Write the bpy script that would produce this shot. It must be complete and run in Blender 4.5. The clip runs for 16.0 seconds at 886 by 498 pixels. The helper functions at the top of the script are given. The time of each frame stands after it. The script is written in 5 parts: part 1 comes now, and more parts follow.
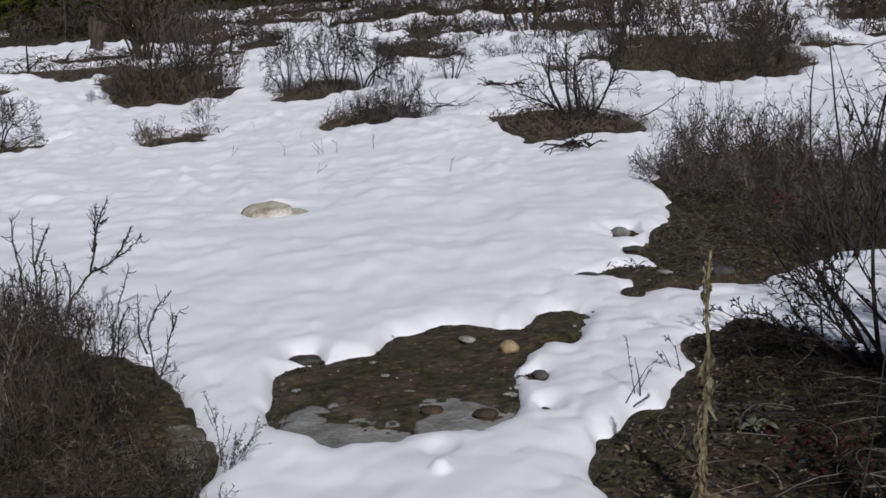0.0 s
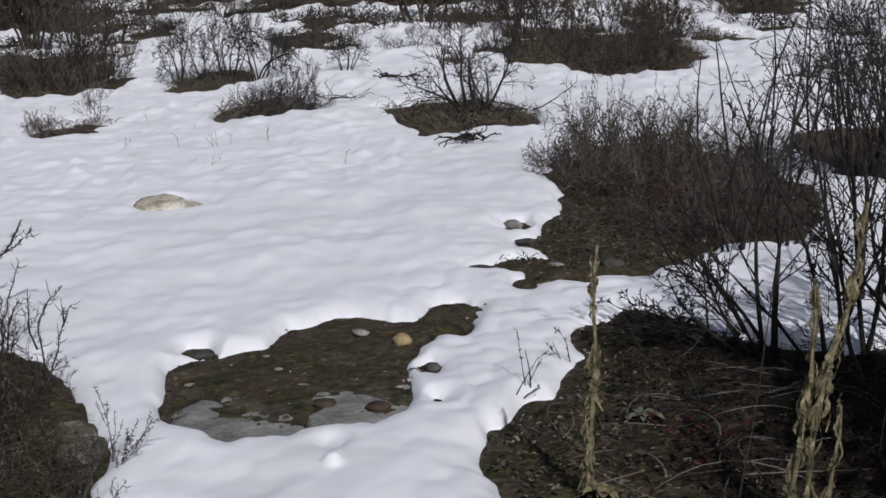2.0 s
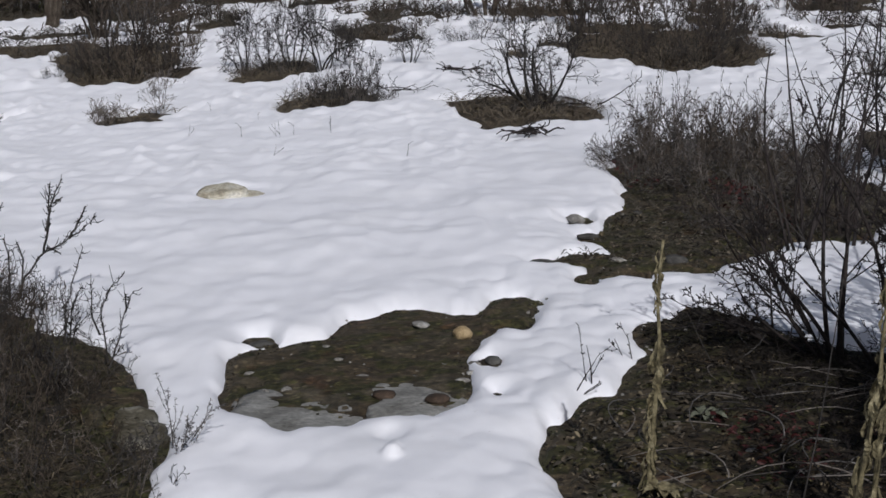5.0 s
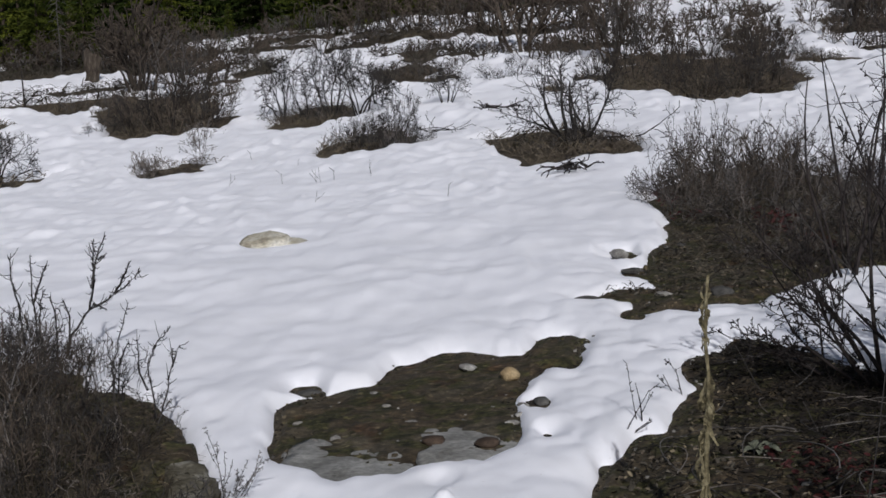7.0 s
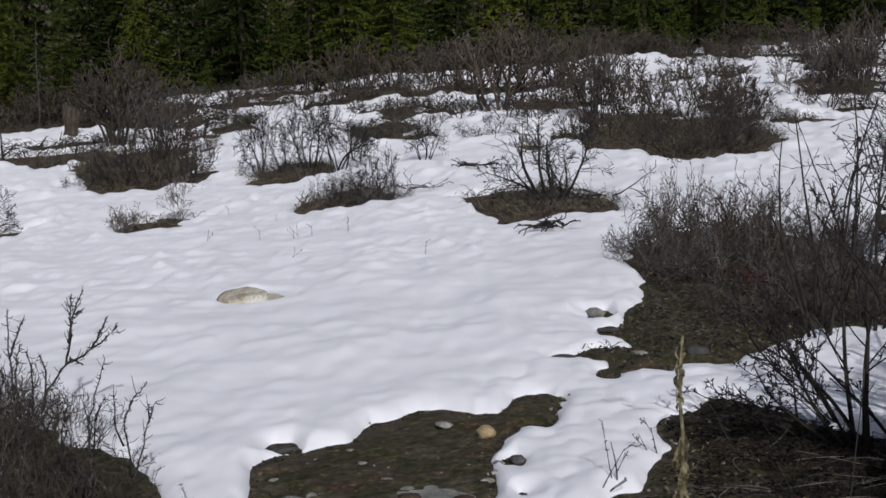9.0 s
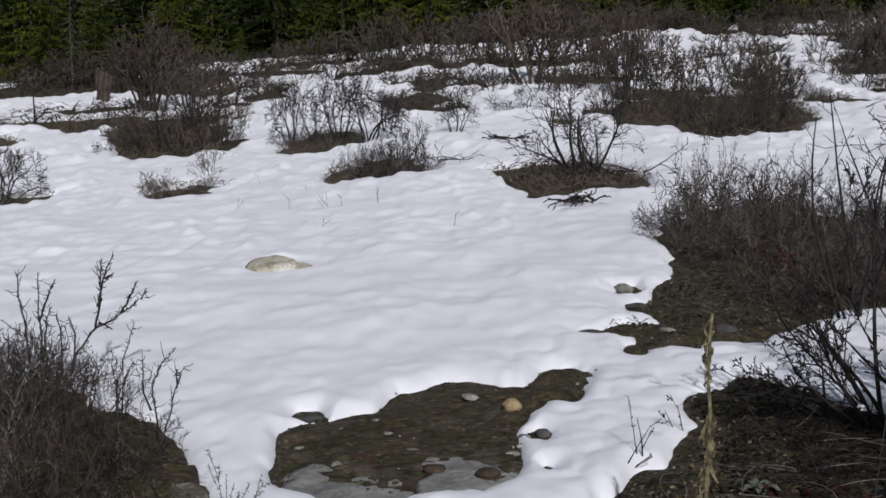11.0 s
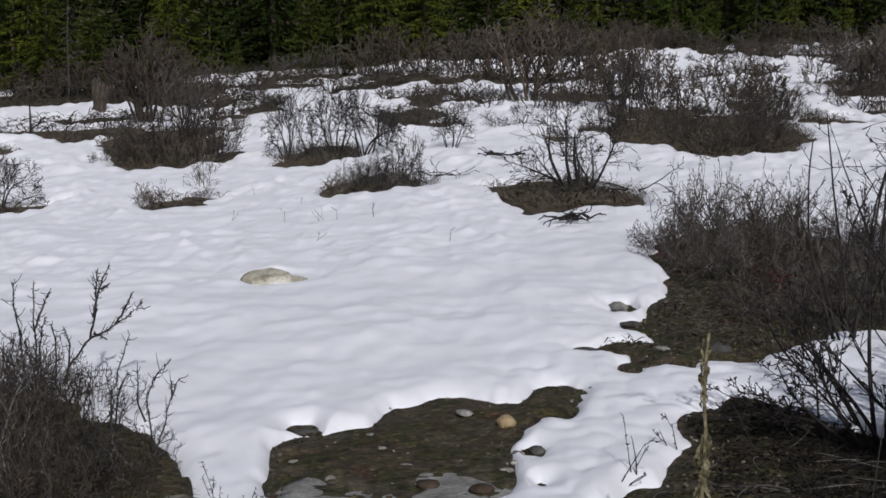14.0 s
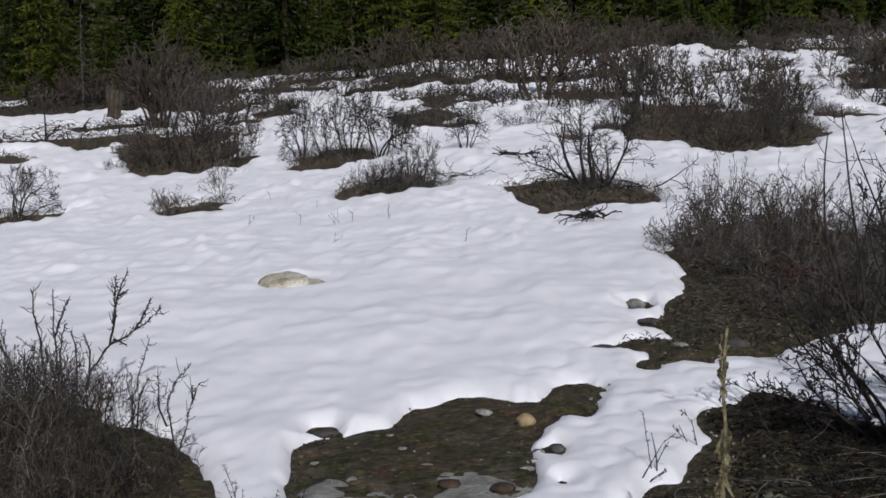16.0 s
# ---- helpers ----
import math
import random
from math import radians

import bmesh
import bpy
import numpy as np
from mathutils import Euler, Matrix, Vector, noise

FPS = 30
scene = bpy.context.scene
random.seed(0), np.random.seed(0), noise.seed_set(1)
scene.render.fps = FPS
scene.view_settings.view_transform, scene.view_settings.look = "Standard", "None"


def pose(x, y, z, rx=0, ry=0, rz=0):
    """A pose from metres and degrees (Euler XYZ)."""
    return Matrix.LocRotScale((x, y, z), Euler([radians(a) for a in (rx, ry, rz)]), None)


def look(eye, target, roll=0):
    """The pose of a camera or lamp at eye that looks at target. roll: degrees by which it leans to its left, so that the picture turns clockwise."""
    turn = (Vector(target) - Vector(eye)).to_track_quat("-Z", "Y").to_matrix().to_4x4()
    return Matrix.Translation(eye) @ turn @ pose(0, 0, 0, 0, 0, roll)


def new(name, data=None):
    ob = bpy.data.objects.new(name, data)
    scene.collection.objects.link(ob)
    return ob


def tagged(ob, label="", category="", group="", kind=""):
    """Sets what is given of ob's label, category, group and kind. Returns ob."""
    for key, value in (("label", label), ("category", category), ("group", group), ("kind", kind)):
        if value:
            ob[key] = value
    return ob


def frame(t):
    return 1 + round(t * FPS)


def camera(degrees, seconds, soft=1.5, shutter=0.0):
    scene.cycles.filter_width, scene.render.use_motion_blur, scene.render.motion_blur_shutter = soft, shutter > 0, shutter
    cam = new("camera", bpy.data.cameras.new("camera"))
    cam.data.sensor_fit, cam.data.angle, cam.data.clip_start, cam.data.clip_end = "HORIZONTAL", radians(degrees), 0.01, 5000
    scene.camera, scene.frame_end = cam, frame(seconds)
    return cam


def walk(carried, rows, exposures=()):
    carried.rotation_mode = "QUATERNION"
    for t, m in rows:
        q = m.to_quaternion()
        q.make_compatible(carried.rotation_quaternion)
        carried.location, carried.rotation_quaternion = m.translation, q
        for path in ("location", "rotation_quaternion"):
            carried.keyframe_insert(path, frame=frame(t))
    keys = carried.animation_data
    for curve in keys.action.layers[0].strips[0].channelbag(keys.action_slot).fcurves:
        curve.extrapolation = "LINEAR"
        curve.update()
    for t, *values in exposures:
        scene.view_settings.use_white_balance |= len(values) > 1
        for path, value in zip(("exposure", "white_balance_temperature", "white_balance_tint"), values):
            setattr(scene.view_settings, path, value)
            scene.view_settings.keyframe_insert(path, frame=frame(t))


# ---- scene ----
cam = camera(33.0, 16.0, soft=1.6)
PATH = [
    (0, (-0.096, 0.039, 1.568), (-0.107, 9.913, -0.016), -0.26),
    (0.5, (-0.081, 0.013, 1.567), (0.198, 9.868, -0.105), -0.15),
    (1, (-0.064, -0.023, 1.575), (0.751, 9.775, -0.249), 0.65),
    (1.5, (-0.072, -0.016, 1.578), (0.72, 9.792, -0.208), 0.65),
    (2, (-0.08, -0.011, 1.588), (0.598, 9.829, -0.055), 0.24),
    (2.5, (-0.088, 0.003, 1.58), (0.432, 9.861, -0.017), -0.06),
    (3, (-0.09, -0.001, 1.579), (0.396, 9.843, -0.11), 0.15),
    (3.5, (-0.095, 0.01, 1.574), (0.364, 9.846, -0.167), 0.75),
    (4, (-0.099, 0.016, 1.575), (0.197, 9.853, -0.195), 1.45),
    (4.2, (-0.099, 0.016, 1.575), (0.172, 9.86, -0.163), 1.61),
    (6.3, (-0.077, 0.034, 1.584), (0.177, 9.895, -0.056), -0.89),
    (6.5, (-0.077, 0.034, 1.584), (0.149, 9.901, -0.021), -1.06),
    (7, (-0.085, 0.043, 1.597), (-0.095, 9.939, 0.159), -1.66),
    (7.5, (-0.089, 0.011, 1.622), (-0.138, 9.958, 0.597), -1.78),
    (8, (-0.097, -0.01, 1.619), (-0.039, 9.95, 0.737), -0.69),
    (8.5, (-0.095, -0.004, 1.614), (0.033, 9.949, 0.655), -0.88),
    (9, (-0.088, 0.002, 1.609), (0.066, 9.944, 0.542), -1.08),
    (9.2, (-0.088, 0.002, 1.609), (0.063, 9.94, 0.507), -0.87),
    (11.3, (-0.096, 0.007, 1.607), (-0.141, 9.927, 0.348), 0.03),
    (11.5, (-0.096, 0.007, 1.607), (-0.131, 9.927, 0.343), -0.07),
    (12, (-0.101, -0.005, 1.61), (-0.112, 9.917, 0.367), -0.27),
    (12.5, (-0.102, -0.011, 1.607), (-0.099, 9.912, 0.37), -0.17),
    (13, (-0.105, -0.011, 1.611), (-0.1, 9.919, 0.434), 0.32),
    (13.5, (-0.108, -0.022, 1.614), (-0.096, 9.913, 0.477), 0.82),
    (14, (-0.111, -0.003, 1.609), (-0.103, 9.931, 0.463), 0.92),
    (14.5, (-0.111, -0.014, 1.612), (-0.123, 9.919, 0.454), 0.72),
    (15, (-0.113, -0.015, 1.61), (-0.125, 9.92, 0.467), 0.32),
    (15.5, (-0.113, -0.008, 1.61), (-0.176, 9.926, 0.469), 0.32),
    (16, (-0.115, -0.022, 1.61), (-0.213, 9.912, 0.467), -0.18),
]
EXPOSURES = [(0, -0.48, 6230, 11), (16, -0.48, 6230, 11)]
walk(cam, [(t, look(e, g, r)) for t, e, g, r in PATH], EXPOSURES)

# ---- sky and sun ----
SUN_ELEVATION, SUN_AZIMUTH = radians(38), radians(170)   # azimuth clockwise from +y
world = bpy.data.worlds.new("sky")
scene.world = world
world.use_nodes = True
wn = world.node_tree
sky = wn.nodes.new("ShaderNodeTexSky")
sky.sky_type, sky.sun_disc = "NISHITA", False
sky.sun_elevation, sky.sun_rotation = SUN_ELEVATION, SUN_AZIMUTH
sky.air_density, sky.dust_density = 1.0, 3.0
wn.links.new(sky.outputs[0], wn.nodes["Background"].inputs[0])
wn.nodes["Background"].inputs[1].default_value = 0.06
sun = new("sun", bpy.data.lights.new("sun", "SUN"))
sun.data.energy, sun.data.angle, sun.data.color = 3.7, radians(0.7), (1.0, 0.98, 0.955)
sun_from = Vector((math.sin(SUN_AZIMUTH) * math.cos(SUN_ELEVATION), math.cos(SUN_AZIMUTH) * math.cos(SUN_ELEVATION), math.sin(SUN_ELEVATION)))
sun.matrix_world = look(sun_from * 60, (0, 0, 0))


# ---- materials ----
def material(name, base, rough=0.8, metal=0.0):
    m = bpy.data.materials.new(name)
    m.use_nodes = True
    n = m.node_tree
    b = n.nodes["Principled BSDF"]
    b.inputs["Base Color"].default_value = (*base, 1)
    b.inputs["Roughness"].default_value = rough
    b.inputs["Metallic"].default_value = metal
    b.inputs["Specular IOR Level"].default_value = 0.25
    return m, n, b


def noise_node(n, scale, detail=4.0, rough=0.55, coord=None, stretch=None):
    t = n.nodes.new("ShaderNodeTexNoise")
    t.inputs["Scale"].default_value = scale
    t.inputs["Detail"].default_value = detail
    t.inputs["Roughness"].default_value = rough
    if coord is not None:
        if stretch:
            mp = n.nodes.new("ShaderNodeMapping")
            mp.inputs["Scale"].default_value = stretch
            n.links.new(coord, mp.inputs[0])
            coord = mp.outputs[0]
        n.links.new(coord, t.inputs["Vector"])
    return t


def ramp(n, source, stops):
    r = n.nodes.new("ShaderNodeValToRGB")
    el = r.color_ramp.elements
    while len(el) < len(stops):
        el.new(0.5)
    for e, (p, c) in zip(el, stops):
        e.position, e.color = p, (*c, 1)
    n.links.new(source, r.inputs[0])
    return r


def bump(n, b, source, strength, distance, before=None):
    k = n.nodes.new("ShaderNodeBump")
    k.inputs["Strength"].default_value = strength
    k.inputs["Distance"].default_value = distance
    n.links.new(source, k.inputs["Height"])
    if before is not None:
        n.links.new(before.outputs[0], k.inputs["Normal"])
    n.links.new(k.outputs[0], b.inputs["Normal"])
    return k


def mix(n, factor, a, c, blend="MIX"):
    x = n.nodes.new("ShaderNodeMix")
    x.data_type, x.blend_type = "RGBA", blend
    if isinstance(factor, float):
        x.inputs["Factor"].default_value = factor
    else:
        n.links.new(factor, x.inputs["Factor"])
    n.links.new(a, x.inputs["A"])
    n.links.new(c, x.inputs["B"])
    return x.outputs["Result"]


def mottled(name, stops, scale, rough=0.85, bump_scale=60.0, bump_depth=0.004, strength=0.6, per_object=0.0, stretch=None):
    """A natural surface: colour from noise at two scales, relief from a third."""
    m, n, b = material(name, stops[0][1], rough)
    co = n.nodes.new("ShaderNodeTexCoord").outputs["Object"]
    big = noise_node(n, scale, 5, 0.6, co, stretch)
    col = ramp(n, big.outputs["Fac"], stops).outputs[0]
    grain = noise_node(n, scale * 9, 3, 0.6, co, stretch)
    shade = ramp(n, grain.outputs["Fac"], [(0.3, (0.62, 0.62, 0.62)), (0.7, (1.25, 1.25, 1.25))]).outputs[0]
    col = mix(n, 1.0, col, shade, "MULTIPLY")
    if per_object:
        info = n.nodes.new("ShaderNodeObjectInfo")
        lo, hi = 1 - per_object, 1 + per_object
        tone = ramp(n, info.outputs["Random"], [(0.0, (lo, lo * 0.98, lo * 0.96)), (1.0, (hi, hi, hi))]).outputs[0]
        col = mix(n, 1.0, col, tone, "MULTIPLY")
    n.links.new(col, b.inputs["Base Color"])
    rel = noise_node(n, bump_scale, 5, 0.65, co, stretch)
    bump(n, b, rel.outputs["Fac"], strength, bump_depth)
    return m


def snow_material():
    m, n, b = material("old_snow", (0.86, 0.87, 0.91), 0.62)
    co = n.nodes.new("ShaderNodeTexCoord").outputs["Object"]
    dirt = noise_node(n, 1.7, 6, 0.65, co)
    col = ramp(n, dirt.outputs["Fac"], [(0.25, (0.80, 0.80, 0.83)), (0.55, (0.88, 0.88, 0.92))]).outputs[0]
    speck = noise_node(n, 38, 4, 0.7, co)
    sp = ramp(n, speck.outputs["Fac"], [(0.24, (0.72, 0.70, 0.68)), (0.33, (1, 1, 1))]).outputs[0]
    col = mix(n, 1.0, col, sp, "MULTIPLY")
    n.links.new(col, b.inputs["Base Color"])
    cups = noise_node(n, 7.0, 3, 0.5, co, (1, 0.6, 1))
    k1 = bump(n, b, cups.outputs["Fac"], 0.25, 0.02)
    fine = noise_node(n, 160, 4, 0.7, co)
    bump(n, b, fine.outputs["Fac"], 0.25, 0.003, k1)
    return m


def soil_material():
    m, n, b = material("wet_mossy_soil", (0.05, 0.04, 0.03), 0.75)
    co = n.nodes.new("ShaderNodeTexCoord").outputs["Object"]
    big = noise_node(n, 1.6, 6, 0.62, co)
    earth = ramp(n, big.outputs["Fac"], [(0.30, (0.032, 0.024, 0.015)), (0.44, (0.066, 0.051, 0.032)), (0.56, (0.062, 0.052, 0.035)), (0.70, (0.112, 0.097, 0.069))]).outputs[0]
    # olive moss in hand-sized cushions, then rusty stains and black wet hollows
    moss = noise_node(n, 5.5, 5, 0.65, co)
    cover = ramp(n, moss.outputs["Fac"], [(0.47, (0, 0, 0)), (0.56, (0.85, 0.85, 0.85))]).outputs[0]
    green = noise_node(n, 30, 3, 0.6, co)
    tint = ramp(n, green.outputs["Fac"], [(0.35, (0.016, 0.017, 0.006)), (0.65, (0.060, 0.060, 0.022))]).outputs[0]
    col = mix(n, cover, earth, tint)
    rust = noise_node(n, 3.1, 4, 0.6, co, (1, 1, 1.7))
    patch = ramp(n, rust.outputs["Fac"], [(0.58, (0, 0, 0)), (0.68, (0.6, 0.6, 0.6))]).outputs[0]
    brown = ramp(n, green.outputs["Fac"], [(0.3, (0.030, 0.014, 0.008)), (0.7, (0.085, 0.042, 0.022))]).outputs[0]
    col = mix(n, patch, col, brown)
    wet = noise_node(n, 13, 5, 0.7, co)
    dark = ramp(n, wet.outputs["Fac"], [(0.34, (0.45, 0.45, 0.45)), (0.50, (0.95, 0.95, 0.95)), (0.68, (1.4, 1.37, 1.3))]).outputs[0]
    col = mix(n, 1.0, col, dark, "MULTIPLY")
    v = n.nodes.new("ShaderNodeTexVoronoi")
    v.inputs["Scale"].default_value = 55
    n.links.new(co, v.inputs["Vector"])
    tone = n.nodes.new("ShaderNodeSeparateColor")
    n.links.new(v.outputs["Color"], tone.inputs[0])
    grit = ramp(n, tone.outputs[0], [(0.25, (0.72, 0.70, 0.68)), (0.90, (1.15, 1.12, 1.08)), (1.0, (2.1, 2.05, 1.95))]).outputs[0]
    col = mix(n, 1.0, col, grit, "MULTIPLY")
    # dead grass takes over on the upper slope
    sep = n.nodes.new("ShaderNodeSeparateXYZ")
    n.links.new(co, sep.inputs[0])
    upper = n.nodes.new("ShaderNodeMapRange")
    upper.inputs["From Min"].default_value, upper.inputs["From Max"].default_value = 12.0, 16.0
    n.links.new(sep.outputs["Y"], upper.inputs["Value"])
    turf = noise_node(n, 2.2, 6, 0.7, co, (1, 0.5, 1))
    straw = ramp(n, turf.outputs["Fac"], [(0.30, (0.026, 0.020, 0.014)), (0.48, (0.066, 0.052, 0.036)), (0.62, (0.098, 0.080, 0.056)), (0.75, (0.16, 0.137, 0.098))]).outputs[0]
    blade = noise_node(n, 24, 4, 0.7, co, (1, 0.35, 1))
    straw = mix(n, 1.0, straw, ramp(n, blade.outputs["Fac"], [(0.32, (0.45, 0.44, 0.42)), (0.68, (1.4, 1.38, 1.3))]).outputs[0], "MULTIPLY")
    col = mix(n, upper.outputs[0], col, straw)
    n.links.new(col, b.inputs["Base Color"])
    k0 = bump(n, b, wet.outputs["Fac"], 0.7, 0.02)
    k1 = bump(n, b, v.outputs["Distance"], 0.45, 0.006, k0)
    k1.invert = True
    f = noise_node(n, 90, 5, 0.7, co)
    bump(n, b, f.outputs["Fac"], 0.6, 0.004, k1)
    return m


SNOW = snow_material()
SOIL = soil_material()
BARK = mottled("grey_brown_bark", [(0.3, (0.042, 0.0385, 0.037)), (0.7, (0.128, 0.119, 0.113))], 14, 0.85, 120, 0.002, 0.5, 0.55)
BARK_FAR = mottled("grey_twig_bark", [(0.3, (0.015, 0.0135, 0.0128)), (0.7, (0.054, 0.049, 0.046))], 14, 0.85, 120, 0.002, 0.5, 0.5)
BARK_BROWN = mottled("brown_heath_bark", [(0.3, (0.030, 0.0235, 0.0185)), (0.7, (0.108, 0.086, 0.068))], 14, 0.85, 120, 0.002, 0.5, 0.45)
BARK_PALE = mottled("pale_grey_bark", [(0.3, (0.095, 0.082, 0.074)), (0.7, (0.23, 0.205, 0.185))], 14, 0.85, 120, 0.002, 0.5, 0.2)
BARK_DARK = mottled("dark_red_brown_bark", [(0.3, (0.011, 0.0088, 0.0085)), (0.7, (0.036, 0.028, 0.026))], 14, 0.7, 120, 0.002, 0.5, 0.2)
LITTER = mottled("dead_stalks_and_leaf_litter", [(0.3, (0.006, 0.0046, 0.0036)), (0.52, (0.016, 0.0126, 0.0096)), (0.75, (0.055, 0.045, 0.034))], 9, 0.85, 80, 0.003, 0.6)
GRASS_LITTER = mottled("grey_brown_dead_grass", [(0.3, (0.029, 0.025, 0.019)), (0.52, (0.066, 0.058, 0.045)), (0.75, (0.14, 0.124, 0.098))], 5, 0.85, 80, 0.003, 0.6)
BANK_LITTER = mottled("brown_moss_and_stalks", [(0.3, (0.018, 0.0145, 0.009)), (0.52, (0.046, 0.038, 0.024)), (0.75, (0.098, 0.082, 0.054))], 5, 0.85, 80, 0.003, 0.6)
SLOPE_GRASS = mottled("tawny_dead_grass", [(0.3, (0.058, 0.046, 0.033)), (0.52, (0.122, 0.099, 0.073)), (0.75, (0.22, 0.185, 0.14))], 5, 0.85, 80, 0.003, 0.6)
LITTER_PALE = mottled("bleached_grass", [(0.3, (0.10, 0.080, 0.052)), (0.7, (0.23, 0.19, 0.125))], 12, 0.85, 80, 0.003, 0.5)
LEAF_RED = mottled("red_winter_leaves", [(0.3, (0.022, 0.007, 0.006)), (0.7, (0.070, 0.017, 0.016))], 20, 0.6, 80, 0.002, 0.4)
STRAW = mottled("dry_straw_leaves", [(0.34, (0.055, 0.046, 0.026)), (0.5, (0.150, 0.128, 0.072)), (0.68, (0.30, 0.265, 0.165))], 30, 0.8, 130, 0.003, 0.7)
STONE_TAN = mottled("tan_lichen_stone", [(0.34, (0.20, 0.17, 0.12)), (0.48, (0.42, 0.39, 0.31)), (0.66, (0.60, 0.58, 0.52))], 4, 0.8, 30, 0.006, 0.5, 0.0, (1, 1, 2.5))
STONE_OCHRE = mottled("ochre_stone", [(0.3, (0.24, 0.17, 0.085)), (0.7, (0.44, 0.34, 0.20))], 16, 0.8, 90, 0.004, 0.6)
STONE_GREY = mottled("grey_stone", [(0.3, (0.13, 0.12, 0.11)), (0.55, (0.25, 0.24, 0.22)), (0.72, (0.40, 0.39, 0.37))], 10, 0.8, 60, 0.006, 0.8, 0.25)
DEADWOOD = mottled("weathered_wood", [(0.3, (0.025, 0.018, 0.012)), (0.55, (0.075, 0.060, 0.046)), (0.75, (0.16, 0.14, 0.12))], 6, 0.85, 30, 0.02, 0.9, 0.0, (3, 3, 0.5))
TRUNK = mottled("conifer_bark", [(0.3, (0.030, 0.022, 0.017)), (0.7, (0.085, 0.066, 0.052))], 8, 0.9, 40, 0.01, 0.8)


def needle_material(name, dark, light):
    m, n, b = material(name, dark, 0.9)
    b.inputs["Specular IOR Level"].default_value = 0.06
    info = n.nodes.new("ShaderNodeObjectInfo")
    geo = n.nodes.new("ShaderNodeNewGeometry")
    clump = noise_node(n, 1.5, 3, 0.6)
    total = None
    for source, share in ((info.outputs["Random"], 0.40), (geo.outputs["Random Per Island"], 0.22), (clump.outputs["Fac"], 0.75)):
        add = n.nodes.new("ShaderNodeMath")
        add.operation = "MULTIPLY_ADD"
        add.inputs[1].default_value = share
        add.inputs[2].default_value = -0.18
        n.links.new(source, add.inputs[0])
        if total is not None:
            n.links.new(total, add.inputs[2])
        total = add.outputs[0]
    col = ramp(n, add.outputs[0], [(0.0, dark), (0.55, tuple((p + q) / 2 for p, q in zip(dark, light))), (1.0, light)])
    n.links.new(col.outputs[0], b.inputs["Base Color"])
    return m


NEEDLES = needle_material("conifer_needles", (0.008, 0.017, 0.005), (0.108, 0.120, 0.016))
NEEDLES_DARK = needle_material("dark_spruce_needles", (0.006, 0.013, 0.004), (0.042, 0.056, 0.010))


# ---- terrain ----
def lattice(seed):
    return np.random.RandomState(seed).rand(256, 256)


def vnoise(x, y, seed):
    """Smooth value noise, -1 to 1, one feature a unit."""
    tab = TABLES[seed]
    xi, yi = np.floor(x).astype(int), np.floor(y).astype(int)
    fx, fy = x - xi, y - yi
    fx, fy = fx * fx * fx * (fx * (fx * 6 - 15) + 10), fy * fy * fy * (fy * (fy * 6 - 15) + 10)
    a, b = tab[xi % 256, yi % 256], tab[(xi + 1) % 256, yi % 256]
    c, d = tab[xi % 256, (yi + 1) % 256], tab[(xi + 1) % 256, (yi + 1) % 256]
    return 2 * ((a * (1 - fx) + b * fx) * (1 - fy) + (c * (1 - fx) + d * fx) * fy) - 1


TABLES = [lattice(40 + i) for i in range(8)]
SLOPE = math.tan(radians(3.4))


def terrain(x, y):
    """The hillside: it leans up to the east and curves up to a low crest sixty metres off."""
    x, y = np.asarray(x, float), np.asarray(y, float)
    d = np.clip(y - 14, 0, 41.5)
    z = SLOPE * np.clip(x, -60, 60) + 0.00125 * d * d - 0.05 * np.clip(y - 55.5, 0, 20) + 0.45 * np.clip(y - 80, 0, 90)
    far = np.clip((y - 9) / 30, 0, 1)
    z = z + far * 0.10 * vnoise(x / 4.0, y / 5.0, 0) + 0.012 * vnoise(x / 0.5, y / 0.6, 1)
    return z


